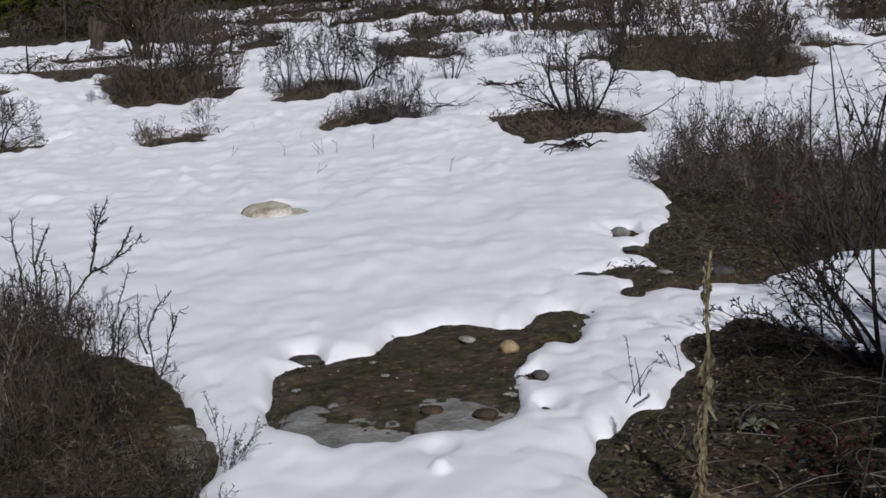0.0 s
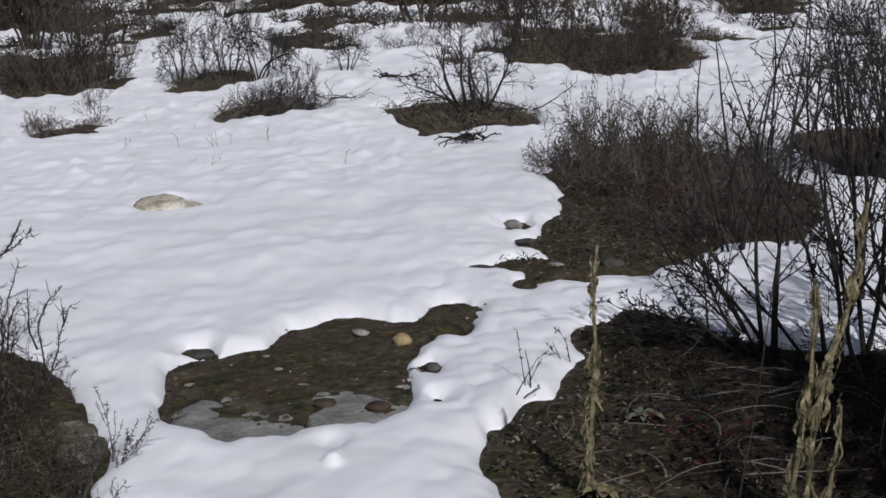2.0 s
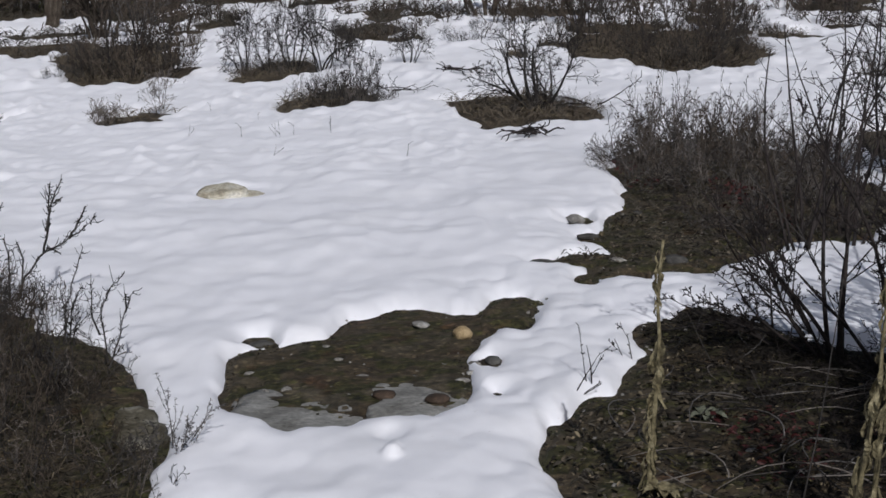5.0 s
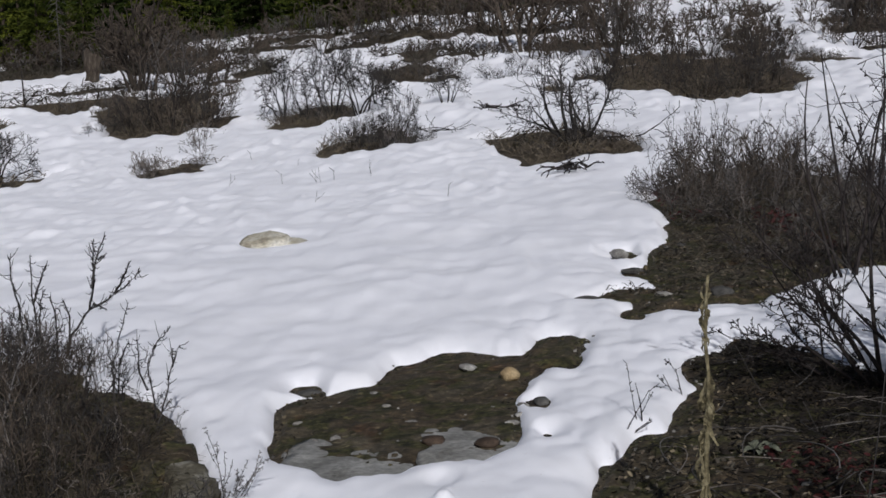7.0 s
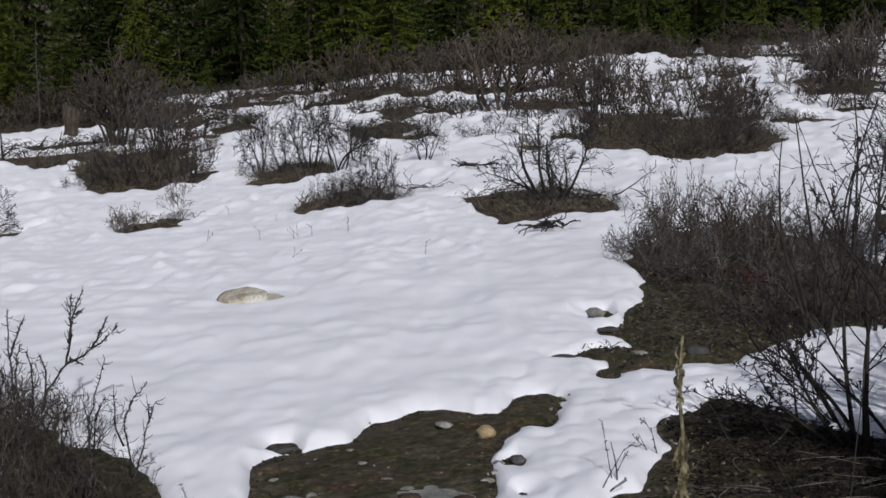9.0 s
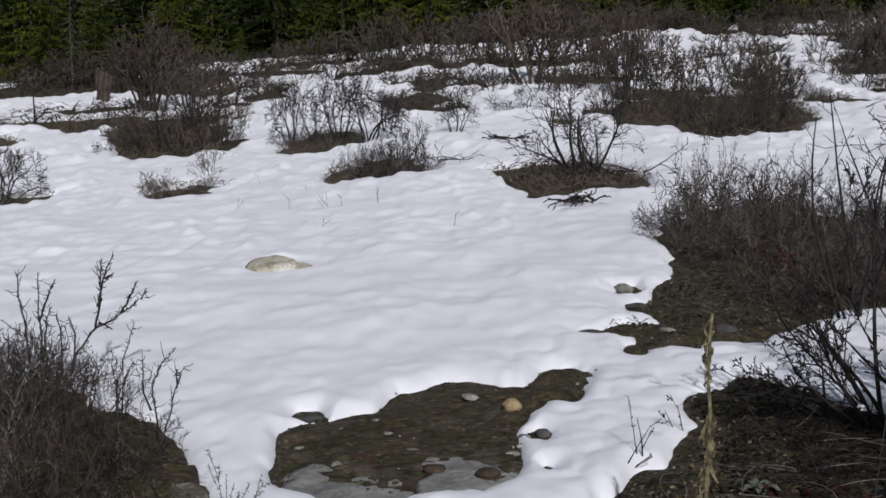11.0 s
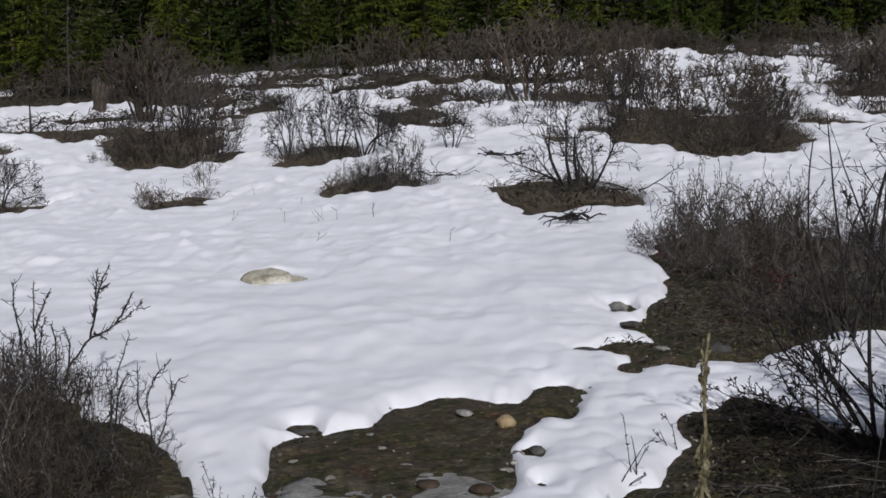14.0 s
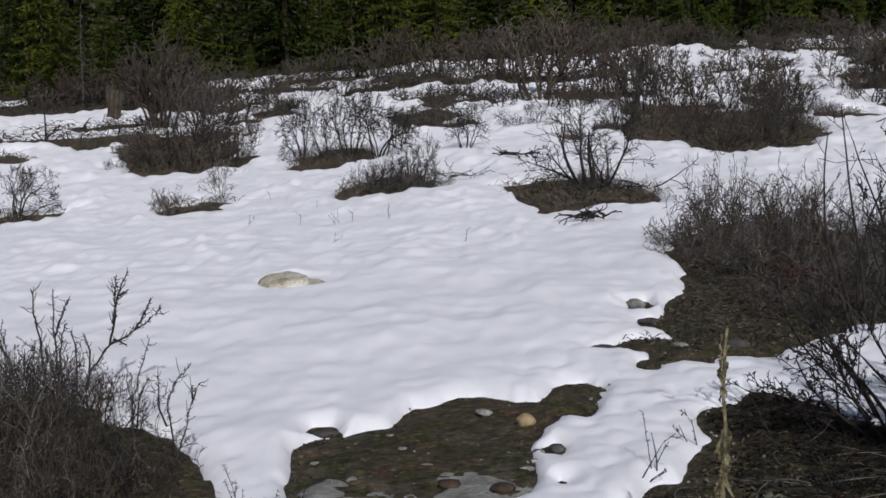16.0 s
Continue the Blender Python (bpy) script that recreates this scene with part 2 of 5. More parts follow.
# bare patches where the snow has melted: stretch along y, then circles x, y, radius
BARE = [
    (2.6, (-0.14, 6.4, 0.34), (-0.53, 6.1, 0.25), (0.03, 6.81, 0.24), (0.41, 7.15, 0.12), (0.46, 7.39, 0.11), (0.04, 5.91, 0.17), (-0.39, 5.93, 0.22), (-0.73, 6.37, 0.11), (0.24, 6.99, 0.13), (-0.18, 6.7, 0.26), (0.55, 7.51, 0.063), (-0.58, 6.12, 0.23), (-0.48, 6.09, 0.27), (0.5, 7.3, 0.098), (-0.05, 7.03, 0.16), (0.02, 6.1, 0.21), (0.47, 7.1, 0.091), (-0.66, 6.26, 0.17), (-0.34, 6.02, 0.25), (0.61, 7.5, 0.039), (-0.75, 6.42, 0.098), (0.29, 6.93, 0.081), (-0.38, 6.19, 0.26), (-0.64, 5.9, 0.14), (-0.06, 6.74, 0.27), (0.13, 6.8, 0.15), (-0.76, 5.90, 0.065)),  # main
    (2, (-0.75, 6.84, 0.073), (-0.69, 6.77, 0.042), (-0.78, 6.84, 0.06), (-0.71, 6.9, 0.041), (-0.78, 6.89, 0.05)),  # hole_a
    (2.6, (0.315, 6.27, 0.043), (0.29, 6.25, 0.032)),  # hole_b
    (2.2, (0.30, 5.74, 0.016), (0.315, 5.74, 0.012)),  # hole_c
    (2.6, (2.56, 11.66, 0.88), (1.76, 9.39, 0.43), (2.75, 13.36, 0.56), (2.42, 10.87, 0.8), (1.47, 8.89, 0.35), (2.47, 12.31, 0.78), (1.08, 8.32, 0.14), (2.04, 10.23, 0.58), (3.06, 11.07, 0.4), (2.63, 12.63, 0.76), (1.51, 9.48, 0.31), (1.88, 12.55, 0.24), (2.45, 10.59, 0.71), (2.84, 13.49, 0.49), (0.93, 7.97, 0.072), (1.6, 8.94, 0.34), (1.23, 8.29, 0.14), (2.98, 14.26, 0.2), (2.78, 14.25, 0.25), (2.7, 9.02, 0.11), (3.34, 11.06, 0.15), (2, 9.99, 0.54), (1.77, 12.38, 0.16)),  # heath
    (1.2, (1.12, 9.25, 0.094), (1.12, 9.14, 0.069), (1.11, 9.33, 0.077), (1.15, 9.04, 0.027), (1.13, 9.42, 0.027)),  # inlet_a
    (1.2, (0.95, 8.5, 0.16), (0.8, 8.51, 0.06), (1.02, 8.37, 0.063), (1.05, 8.57, 0.073), (0.94, 8.64, 0.072), (0.87, 8.51, 0.11), (0.76, 8.51, 0.037), (0.96, 8.52, 0.15)),  # inlet_b
    (1.5, (1.1, 9.97, 0.073), (1.11, 10.11, 0.052), (1.08, 9.83, 0.043)),  # stonehole
    (2.6, (1.36, 5.03, 0.62), (1.96, 5.19, 0.33), (0.92, 4.63, 0.38), (2.39, 5.6, 0.18), (1.31, 6.2, 0.33), (0.73, 4.86, 0.25), (1.52, 4.98, 0.55), (2.61, 5.87, 0.1), (1.54, 4.14, 0.3), (0.9, 4.34, 0.33), (2.18, 5.43, 0.24), (2.75, 5.99, 0.07), (0.71, 3.8, 0.11), (1.19, 4.79, 0.52), (1.36, 6.78, 0.16), (0.7, 5.12, 0.19), (1.14, 6.45, 0.17), (0.5, 5.05, 0.08), (1.82, 5.08, 0.4), (2.22, 5.28, 0.2), (2.87, 6.12, 0.036), (1.4, 4.86, 0.56), (2.06, 5.07, 0.24), (2.5, 5.6, 0.12), (2.7, 5.86, 0.068), (1.05, 4.54, 0.42), (0.74, 3.94, 0.15), (2.47, 5.95, 0.054), (0.46, 4.94, 0.085), (0.56, 4.66, 0.135), (0.63, 4.38, 0.155), (0.72, 4.12, 0.17), (0.49, 5.16, 0.05)),  # right
    (2.6, (-1.68, 5.86, 0.43), (-2.21, 6.93, 0.31), (-1.28, 5.19, 0.31), (-2.42, 7.38, 0.27), (-2.79, 7.94, 0.15), (-1.89, 6.25, 0.37), (-1.05, 4.74, 0.15), (-1.6, 5.59, 0.42), (-2.68, 7.76, 0.17), (-2.86, 8.11, 0.13), (-2.17, 7.1, 0.29), (-2.99, 8.27, 0.066), (-0.94, 4.52, 0.075), (-1.03, 5.14, 0.11), (-2.03, 6.47, 0.33), (-1.53, 5.53, 0.4), (-1.72, 6, 0.42), (-1.88, 6.38, 0.34), (-1.48, 5.31, 0.33), (-2.61, 7.56, 0.18), (-2.34, 7.19, 0.28), (-1.15, 4.95, 0.22), (-2.44, 7.29, 0.24), (-2.45, 7.73, 0.14), (-3.06, 8.33, 0.032)),  # left
    (2.6, (1.36, 19.21, 0.86), (1.89, 18.56, 0.62), (1.05, 17.89, 0.41), (1.51, 20.22, 0.54), (1.57, 19.04, 0.78), (1.96, 17.76, 0.35), (1.35, 20.2, 0.55), (1.2, 18.63, 0.67), (0.72, 19.06, 0.26), (2.24, 18.58, 0.32), (1.49, 20.96, 0.3), (0.95, 20, 0.38)),  # willow
    (2.6, (-0.94, 21.68, 0.67), (-1.24, 21.7, 0.48), (-0.69, 22, 0.5), (-0.19, 21.73, 0.12), (-1.03, 22.76, 0.31), (-0.7, 20.78, 0.3), (-1.43, 21.46, 0.31), (-1.13, 21.43, 0.51)),  # tuft
    (2, (-3.84, 20.47, 0.39), (-3.69, 20.79, 0.38), (-3.81, 19.53, 0.2), (-3.78, 21.37, 0.24), (-3.97, 20.08, 0.28), (-3.76, 19.3, 0.15), (-3.44, 20.77, 0.2), (-3.91, 21.64, 0.13)),  # sprig
    (2.6, (-2.41, 27.58, 0.77), (-2.5, 27.18, 0.74), (-2.41, 27.96, 0.72), (-1.76, 27.22, 0.31), (-2.95, 26.55, 0.31), (-2.2, 29.27, 0.26), (-1.53, 26.95, 0.16), (-2.77, 29.17, 0.2)),  # willow_b
    (2.6, (-6.2, 32.14, 1.01), (-5.41, 29.85, 0.91), (-6.99, 33.24, 0.78), (-4.93, 29.2, 0.66), (-5.79, 31.09, 1), (-6.43, 32.55, 0.98), (-6.9, 33.87, 0.61), (-5.25, 30.59, 0.71), (-7.56, 32.88, 0.29)),  # bush
    (2.6, (-8.47, 35.97, 0.74), (-9.71, 35.81, 0.58), (-10.84, 36.17, 0.47), (-7.8, 35.74, 0.59), (-11.57, 36.64, 0.43), (-9.16, 35.8, 0.67), (-10.2, 35.88, 0.51), (-12.03, 37.26, 0.27), (-11.25, 36.39, 0.46)),  # strip
    (2.6, (-9.9, 31.39, 0.38), (-9.26, 31.06, 0.36), (-8.74, 30.63, 0.29), (-10.27, 31.88, 0.27)),  # strip_b
    (2.6, (-6.52, 20.61, 0.44), (-6.98, 21.39, 0.29), (-6.25, 19.95, 0.33), (-7.32, 22.01, 0.16), (-6.08, 21.31, 0.14), (-7.5, 22.26, 0.12), (-6.1, 20.4, 0.34), (-5.85, 20.7, 0.24)),  # edge
    (2.6, (5.05, 29.78, 1.67), (4.71, 28.77, 1.52), (5.68, 30.78, 1.22), (4.33, 26.05, 0.62), (3.33, 28.14, 0.36), (5.21, 31.19, 1.21), (4.2, 31.96, 0.58), (5.39, 26.82, 0.63), (3.56, 28.75, 0.48)),  # thicket
    (2.6, (-0.81, 36.24, 0.78), (-0.82, 36.88, 0.69), (-0.79, 35.73, 0.71), (-0.76, 38.22, 0.3), (-1.27, 35.55, 0.37)),  # clump
    (2.6, (4.71, 12.82, 0.71), (5.29, 13.55, 0.53), (4.34, 11.98, 0.44), (5.8, 13.83, 0.3), (4.63, 12.44, 0.66), (6.09, 14.04, 0.16), (4.84, 13.06, 0.7), (3.96, 11.53, 0.12)),  # rightedge
]
# shrubs up the slope: x, y, height, width
DENSE = [
    (-5.74, 28.0, 0.85, 1.37), (-5.02, 27.24, 1.35, 1.57), (-4.5, 27.57, 1.18, 1.34), (-4.28, 28.71, 0.74, 0.76),
    (-6.18, 29.12, 0.57, 0.78), (-6.03, 35.17, 1.36, 1.71), (-4.95, 35.07, 0.42, 0.62), (-8.29, 33.53, 0.34, 0.8),
    (-7.33, 33.18, 0.42, 0.9), (-8.5, 40.37, 0.40, 0.9), (-13.85, 49.61, 0.39, 2.01), (-12.42, 49.12, 0.34, 1.76),
    (-10.1, 45.7, 0.55, 1.22), (-9.74, 47.33, 0.82, 1.26), (-8.49, 44.86, 1.16, 1.78), (-8.19, 46.06, 1.19, 1.63),
    (-6.35, 44.73, 0.76, 1.77), (-5.21, 41.59, 0.53, 1.46), (-4.96, 43.57, 0.41, 1.33), (-7.72, 48.67, 1.04, 1.93),
]
DENSE_MORE = [
    (-6.33, 49.3, 0.74, 1.73), (-5.68, 51.93, 0.88, 1.81), (-4.73, 52.2, 1.06, 1.82), (-3.83, 52.04, 1.1, 1.59),
    (-2.32, 51.02, 1.08, 2.0), (-1.13, 49.22, 0.83, 1.71), (-0.02, 47.05, 0.9, 1.64), (1.06, 47.92, 1.22, 1.67),
    (-1.09, 34.2, 0.43, 1.04), (-0.44, 33.73, 0.54, 1.17), (0.07, 34.05, 0.43, 0.74), (-0.42, 40.56, 0.52, 1.59),
    (0.42, 40.64, 0.52, 1.41), (1.9, 46.35, 1.38, 2.22), (3.08, 45.8, 1.36, 2.0), (3.94, 45.77, 1.17, 1.8),
    (4.02, 39.89, 0.85, 1.39), (4.19, 35.1, 1.87, 1.46), (4.64, 35.47, 1.21, 1.24), (3.26, 31.37, 0.67, 1.24),
    (3.74, 29.56, 0.78, 1.3), (4.05, 27.19, 0.68, 1.2), (4.18, 24.72, 0.62, 1.2), (4.69, 24.42, 0.65, 1.19),
]
DENSE_REST = [
    (5.27, 24.77, 0.73, 1.1), (5.84, 25.8, 0.45, 0.69), (4.85, 30.21, 0.62, 1.33), (5.55, 30.27, 0.68, 1.34),
    (5.98, 29.07, 0.78, 1.29), (7.16, 35.37, 0.95, 1.26), (6.99, 36.91, 0.64, 1.14), (9.4, 44.67, 0.43, 1.39),
    (9.52, 53.83, 0.46, 1.66), (10.81, 52.22, 0.59, 1.62), (7.75, 30.84, 0.27, 1.11), (7.7, 32.07, 0.34, 0.72),
    (10.49, 38.23, 1.43, 1.55), (10.99, 37.48, 1.65, 1.53), (12.58, 48.12, 0.95, 1.51), (13.92, 49.33, 1.09, 1.78),
    (10.11, 38.17, 0.67, 1.03), (8.01, 56.0, 0.81, 2.19), (9.27, 56.0, 0.71, 2.19), (11.17, 56.0, 0.66, 2.19),
    (12.64, 56.0, 0.81, 2.19), (14.12, 56.0, 0.81, 2.19), (4.01, 56.0, 1.42, 2.19), (5.06, 56.0, 1.18, 2.19),
]
DENSE_LAST = [
    (2.11, 56.0, 1.42, 2.19), (0.42, 56.0, 1.18, 2.19), (-3.58, 56.0, 0.95, 2.19), (-13.04, 47.99, 0.72, 1.95),
    (-11.74, 47.87, 0.83, 1.93), (-10.0, 46.87, 1.01, 1.87), (-6.91, 43.41, 0.93, 1.72), (4.59, 40.22, 1.2, 1.58),
    (4.89, 34.44, 0.74, 1.36), (7.08, 32.83, 0.85, 1.32), (13.34, 44.88, 1.19, 1.83), (12.17, 44.94, 0.99, 1.62),
    (3.32, 41.39, 0.77, 1.44), (1.3, 39.4, 0.57, 1.37), (-3.03, 46.92, 0.52, 1.43), (-2.18, 47.74, 0.61, 1.87),
    (10.79, 40.7, 1.1, 1.3), (11.2, 39.9, 1.2, 1.4), (11.6, 39.2, 1.2, 1.4), (11.31, 51.4, 0.6, 1.5),
    (12.0, 51.0, 0.65, 1.6), (12.7, 50.6, 0.65, 1.6), (10.0, 37.5, 0.4, 1.1), (10.6, 37.6, 0.45, 1.2),
    (6.85, 21.8, 0.45, 0.6), (9.63, 33.0, 0.35, 1.3), (10.1, 31.8, 0.35, 1.2), (10.3, 30.0, 0.4, 1.1),
]
DENSE += DENSE_MORE + DENSE_REST + DENSE_LAST
OPEN = [
    (-6.21, 38.92, 1.25, 1.54), (-5.6, 38.26, 0.82, 1.01), (-6.3, 20.9, 0.74, 1.45), (-6.3, 27.69, 0.36, 0.86),
    (-5.75, 46.02, 0.82, 1.41), (-4.68, 45.72, 0.93, 1.4), (-3.02, 28.0, 1.15, 1.30), (-2.53, 27.64, 0.9, 0.9),
    (-2.08, 27.66, 1.35, 1.45), (-1.53, 27.09, 1.2, 1.35), (-1.25, 28.0, 0.9, 1.1), (-0.74, 21.85, 0.72, 0.8),
    (0.03, 27.56, 0.8, 0.95), (-1.65, 40.61, 0.52, 1.06), (-0.63, 38.72, 0.66, 1.01), (0.36, 35.9, 0.43, 0.7),
    (3.2, 35.87, 0.69, 1.1), (1.02, 31.65, 0.46, 0.83), (1.61, 32.65, 0.5, 0.85), (0.95, 37.55, 0.48, 0.98),
    (2.49, 37.27, 0.63, 0.97), (3.19, 30.19, 0.51, 0.79), (5.06, 33.02, 0.82, 1.02), (6.04, 34.34, 0.89, 1.21),
]
OPEN_MORE = [
    (7.88, 44.62, 0.84, 1.77), (8.8, 44.2, 0.65, 1.37), (6.9, 41.79, 0.72, 1.1), (5.98, 38.9, 0.67, 1.03),
    (7.49, 55.3, 0.57, 1.46), (5.74, 46.36, 0.99, 1.22), (6.64, 46.52, 0.8, 1.02), (9.81, 40.76, 0.71, 1.09),
    (8.87, 34.23, 0.51, 0.92), (8.22, 35.88, 0.53, 0.96), (3.98, 40.98, 1.05, 1.25), (4.72, 43.48, 1.11, 1.33),
    (5.35, 38.6, 0.99, 1.35), (6.25, 42.16, 0.9, 1.3), (5.65, 35.14, 0.9, 1.24), (7.5, 39.97, 0.95, 1.42),
    (8.28, 38.69, 0.84, 1.21), (7.38, 32.53, 0.62, 0.87), (9.85, 50.35, 0.87, 1.56), (10.7, 49.03, 0.85, 1.53),
    (11.03, 45.14, 0.87, 1.41), (9.25, 36.76, 0.71, 1.15), (9.25, 33.73, 0.65, 1.06), (9.85, 34.04, 0.72, 1.08),
]
OPEN_REST = [
    (2.72, 35.81, 0.67, 1.09), (2.17, 36.71, 0.69, 1.12), (0.82, 45.1, 0.76, 1.37), (-0.03, 43.33, 0.62, 1.13),
    (-3.73, 46.83, 0.68, 1.23), (6.68, 50.78, 0.95, 1.33), (5.97, 54.67, 1.02, 1.67),
]
OPEN += OPEN_MORE + OPEN_REST
TALL = [
    (-7.76, 38.55, 2.5, 2.22), (-9.83, 45.61, 1.78, 1.62), (-8.74, 49.28, 1.48, 1.74), (-2.94, 51.93, 1.58, 1.81),
    (-1.73, 50.54, 1.71, 1.76), (-0.77, 50.53, 1.41, 1.76), (0.36, 49.51, 1.47, 1.72), (1.58, 47.28, 1.6, 1.65),
    (2.17, 40.4, 2.4, 2.64), (4.3, 45.92, 1.46, 1.6), (4.09, 35.94, 1.99, 1.42), (10.93, 38.77, 1.62, 1.4),
    (7.38, 56.0, 1.09, 1.95), (6.53, 56.0, 1.23, 1.95), (8.64, 56.0, 0.95, 1.95), (12.01, 56.0, 1.04, 1.95),
    (13.7, 56.0, 1.09, 1.95), (4.43, 56.0, 1.66, 1.95), (3.1, 54.99, 1.63, 1.92), (-13.99, 49.78, 1.09, 1.8),
    (-12.75, 48.62, 1.17, 1.75), (-11.73, 48.55, 1.27, 1.74), (-8.94, 46.37, 1.9, 2.05), (6.82, 33.07, 1.14, 1.32),
]
TALL_MORE = [
    (5.18, 25.67, 0.94, 1.03), (11.52, 39.02, 1.9, 1.77),
]
TALL += TALL_MORE
SKIRTS = [
    (-1.49, 21.81, 0.37, 0.67), (-1.07, 20.93, 0.49, 0.82), (-0.71, 20.66, 0.53, 0.81), (-0.36, 20.95, 0.34, 0.64),
    (-1.28, 21.35, 0.46, 0.80), (-0.90, 21.40, 0.50, 0.85), (-0.55, 21.30, 0.44, 0.70), (-1.15, 21.9, 0.42, 0.7),
    (-3.0, 27.2, 0.34, 0.9), (-2.45, 27.2, 0.30, 0.9), (-2.0, 27.1, 0.34, 0.9), (-2.7, 28.0, 0.38, 1.0),
    (-4.0, 20.2, 0.26, 0.45), (-6.4, 20.6, 0.25, 0.7),
]
# narrow melted bands: x, y, half width, half depth
BANDS = [
    (-10.9, 40.24, 0.87, 1.01), (-9.2, 40.46, 1.1, 1.18), (-4.92, 35.16, 0.11, 0.82), (-5.01, 39.94, 0.61, 1.11),
    (-1.35, 42.23, 0.52, 1.12), (-0.36, 42.53, 0.8, 1.05), (8.37, 44.55, 1.37, 0.9), (7.86, 30.81, 0.6, 1.18),
    (10.43, 53.8, 0.93, 1.06), (3.47, 31.17, 0.83, 1.26), (2.64, 39.53, 0.9, 1.01), (1.16, 48.01, 0.82, 0.88),
    (2.14, 29.56, 0.31, 1.07), (-2.46, 47.85, 1.18, 0.83), (10.57, 38.06, 0.88, 0.86), (5.6, 35.19, 0.61, 0.95),
    (7.84, 39.05, 0.68, 0.96), (4.2, 40.82, 0.7, 1.06), (5.55, 45.52, 0.61, 0.97), (-5.79, 38.56, 0.66, 1.02),
    (-5.13, 49.29, 1.22, 0.98), (13.17, 47.69, 1.2, 1.04),
]
BANDS.append((-12.0, 47.8, 5.0, 3.2))
MELT = BANDS + [(x, y, 0.42 * w, 0.55 * w + 0.4) for x, y, h, w in DENSE]


def bare_distance(x, y):
    """Metres to the nearest bare patch; negative inside one."""
    far = np.clip((y - 12) / 8, 0, 1)
    mid = np.clip((y - 7.5) / 2, 0, 1)
    wx = x + mid * 0.045 * vnoise(x / 0.16 + 11, y / 0.40, 1) + far * (0.17 * vnoise(x / 0.42, y / 0.8, 6) + 0.30 * vnoise(x / 1.3 + 7, y / 2.6, 2)) + 0.022 * vnoise(x / 0.13, y / 0.26, 2) + 0.008 * vnoise(x / 0.055, y / 0.11, 3)
    wy = y + mid * 0.11 * vnoise(x / 0.16 + 83, y / 0.40, 0) + far * (0.45 * vnoise(x / 0.42 + 57, y / 0.8, 7) + 0.55 * vnoise(x / 1.1 + 37, y / 2.2, 0)) + 0.060 * vnoise(x / 0.13 + 31, y / 0.26, 4) + 0.018 * vnoise(x / 0.055, y / 0.11, 5)
    out = np.full(x.shape, 9.0)
    for stretch, *blobs in BARE:
        cx, cy, cr = (np.array(v) for v in zip(*blobs))
        near = (x > (cx - cr).min() - 0.8) & (x < (cx + cr).max() + 0.8) & (y > (cy - cr * stretch).min() - 2) & (y < (cy + cr * stretch).max() + 2)
        if not near.any():
            continue
        px, py = wx[near], wy[near]
        best = np.full(px.shape, 9.0)
        for bx, by, r in blobs:
            d = np.hypot(px - bx, (py - by) / stretch) - r
            k = 0.25 * r + 0.004
            h = np.clip(0.5 + 0.5 * (best - d) / k, 0, 1)
            best = best * (1 - h) + d * h - k * h * (1 - h) * 0.6
        out[near] = np.minimum(out[near], best)
    edge = 51.5 + 18 / (1 + np.exp(np.clip(-(x + 1) / 3.0, -50, 50)))
    out = np.minimum(out, edge - y + 1.2 * vnoise(x / 2.5, y / 2.5, 6))
    ragged = 0.12 * vnoise(x / 0.5, y / 1.2, 6)
    for bx, by, rx, ry in MELT:
        near = (abs(x - bx) < rx * 2 + 0.3) & (abs(y - by) < ry * 2 + 0.5)
        d = (np.hypot((x[near] - bx) / rx, (y[near] - by) / ry) - 1) * rx + ragged[near] * min(1.5, 3 * rx)
        out[near] = np.minimum(out[near], d)
    return out


def sun_cups(x, y, wide, deep, seed):
    """Shallow bowls with soft ridges between them, 0 at the bowls' floors."""
    u = x / wide + 0.35 * vnoise(x / wide / 2.3, y / deep / 2.3, seed)
    v = y / deep + 0.35 * vnoise(x / wide / 2.1 + 19, y / deep / 2.1, seed)
    iu, iv = np.floor(u).astype(int), np.floor(v).astype(int)
    total = np.zeros(np.shape(u))
    for i in (-1, 0, 1):
        for j in (-1, 0, 1):
            a, b = (iu + i) % 256, (iv + j) % 256
            du = iu + i + 0.15 + 0.7 * TABLES[seed][a, b] - u
            dv = iv + j + 0.15 + 0.7 * TABLES[(seed + 3) % 8][a, b] - v
            total += np.exp(-9.0 * (du * du + dv * dv))
    return np.clip(-np.log(np.clip(total, 1e-4, None)) / 9.0 + 0.05, 0, 0.6)


# dents in the snow: x, y, radius, depth
DENTS = [(-0.115, 5.16, 0.07, 0.022), (-1.17, 6.35, 0.10, 0.02), (0.305, 5.75, 0.055, 0.022), (-0.115, 4.86, 0.034, -0.034), (-0.105, 4.95, 0.026, -0.016)]


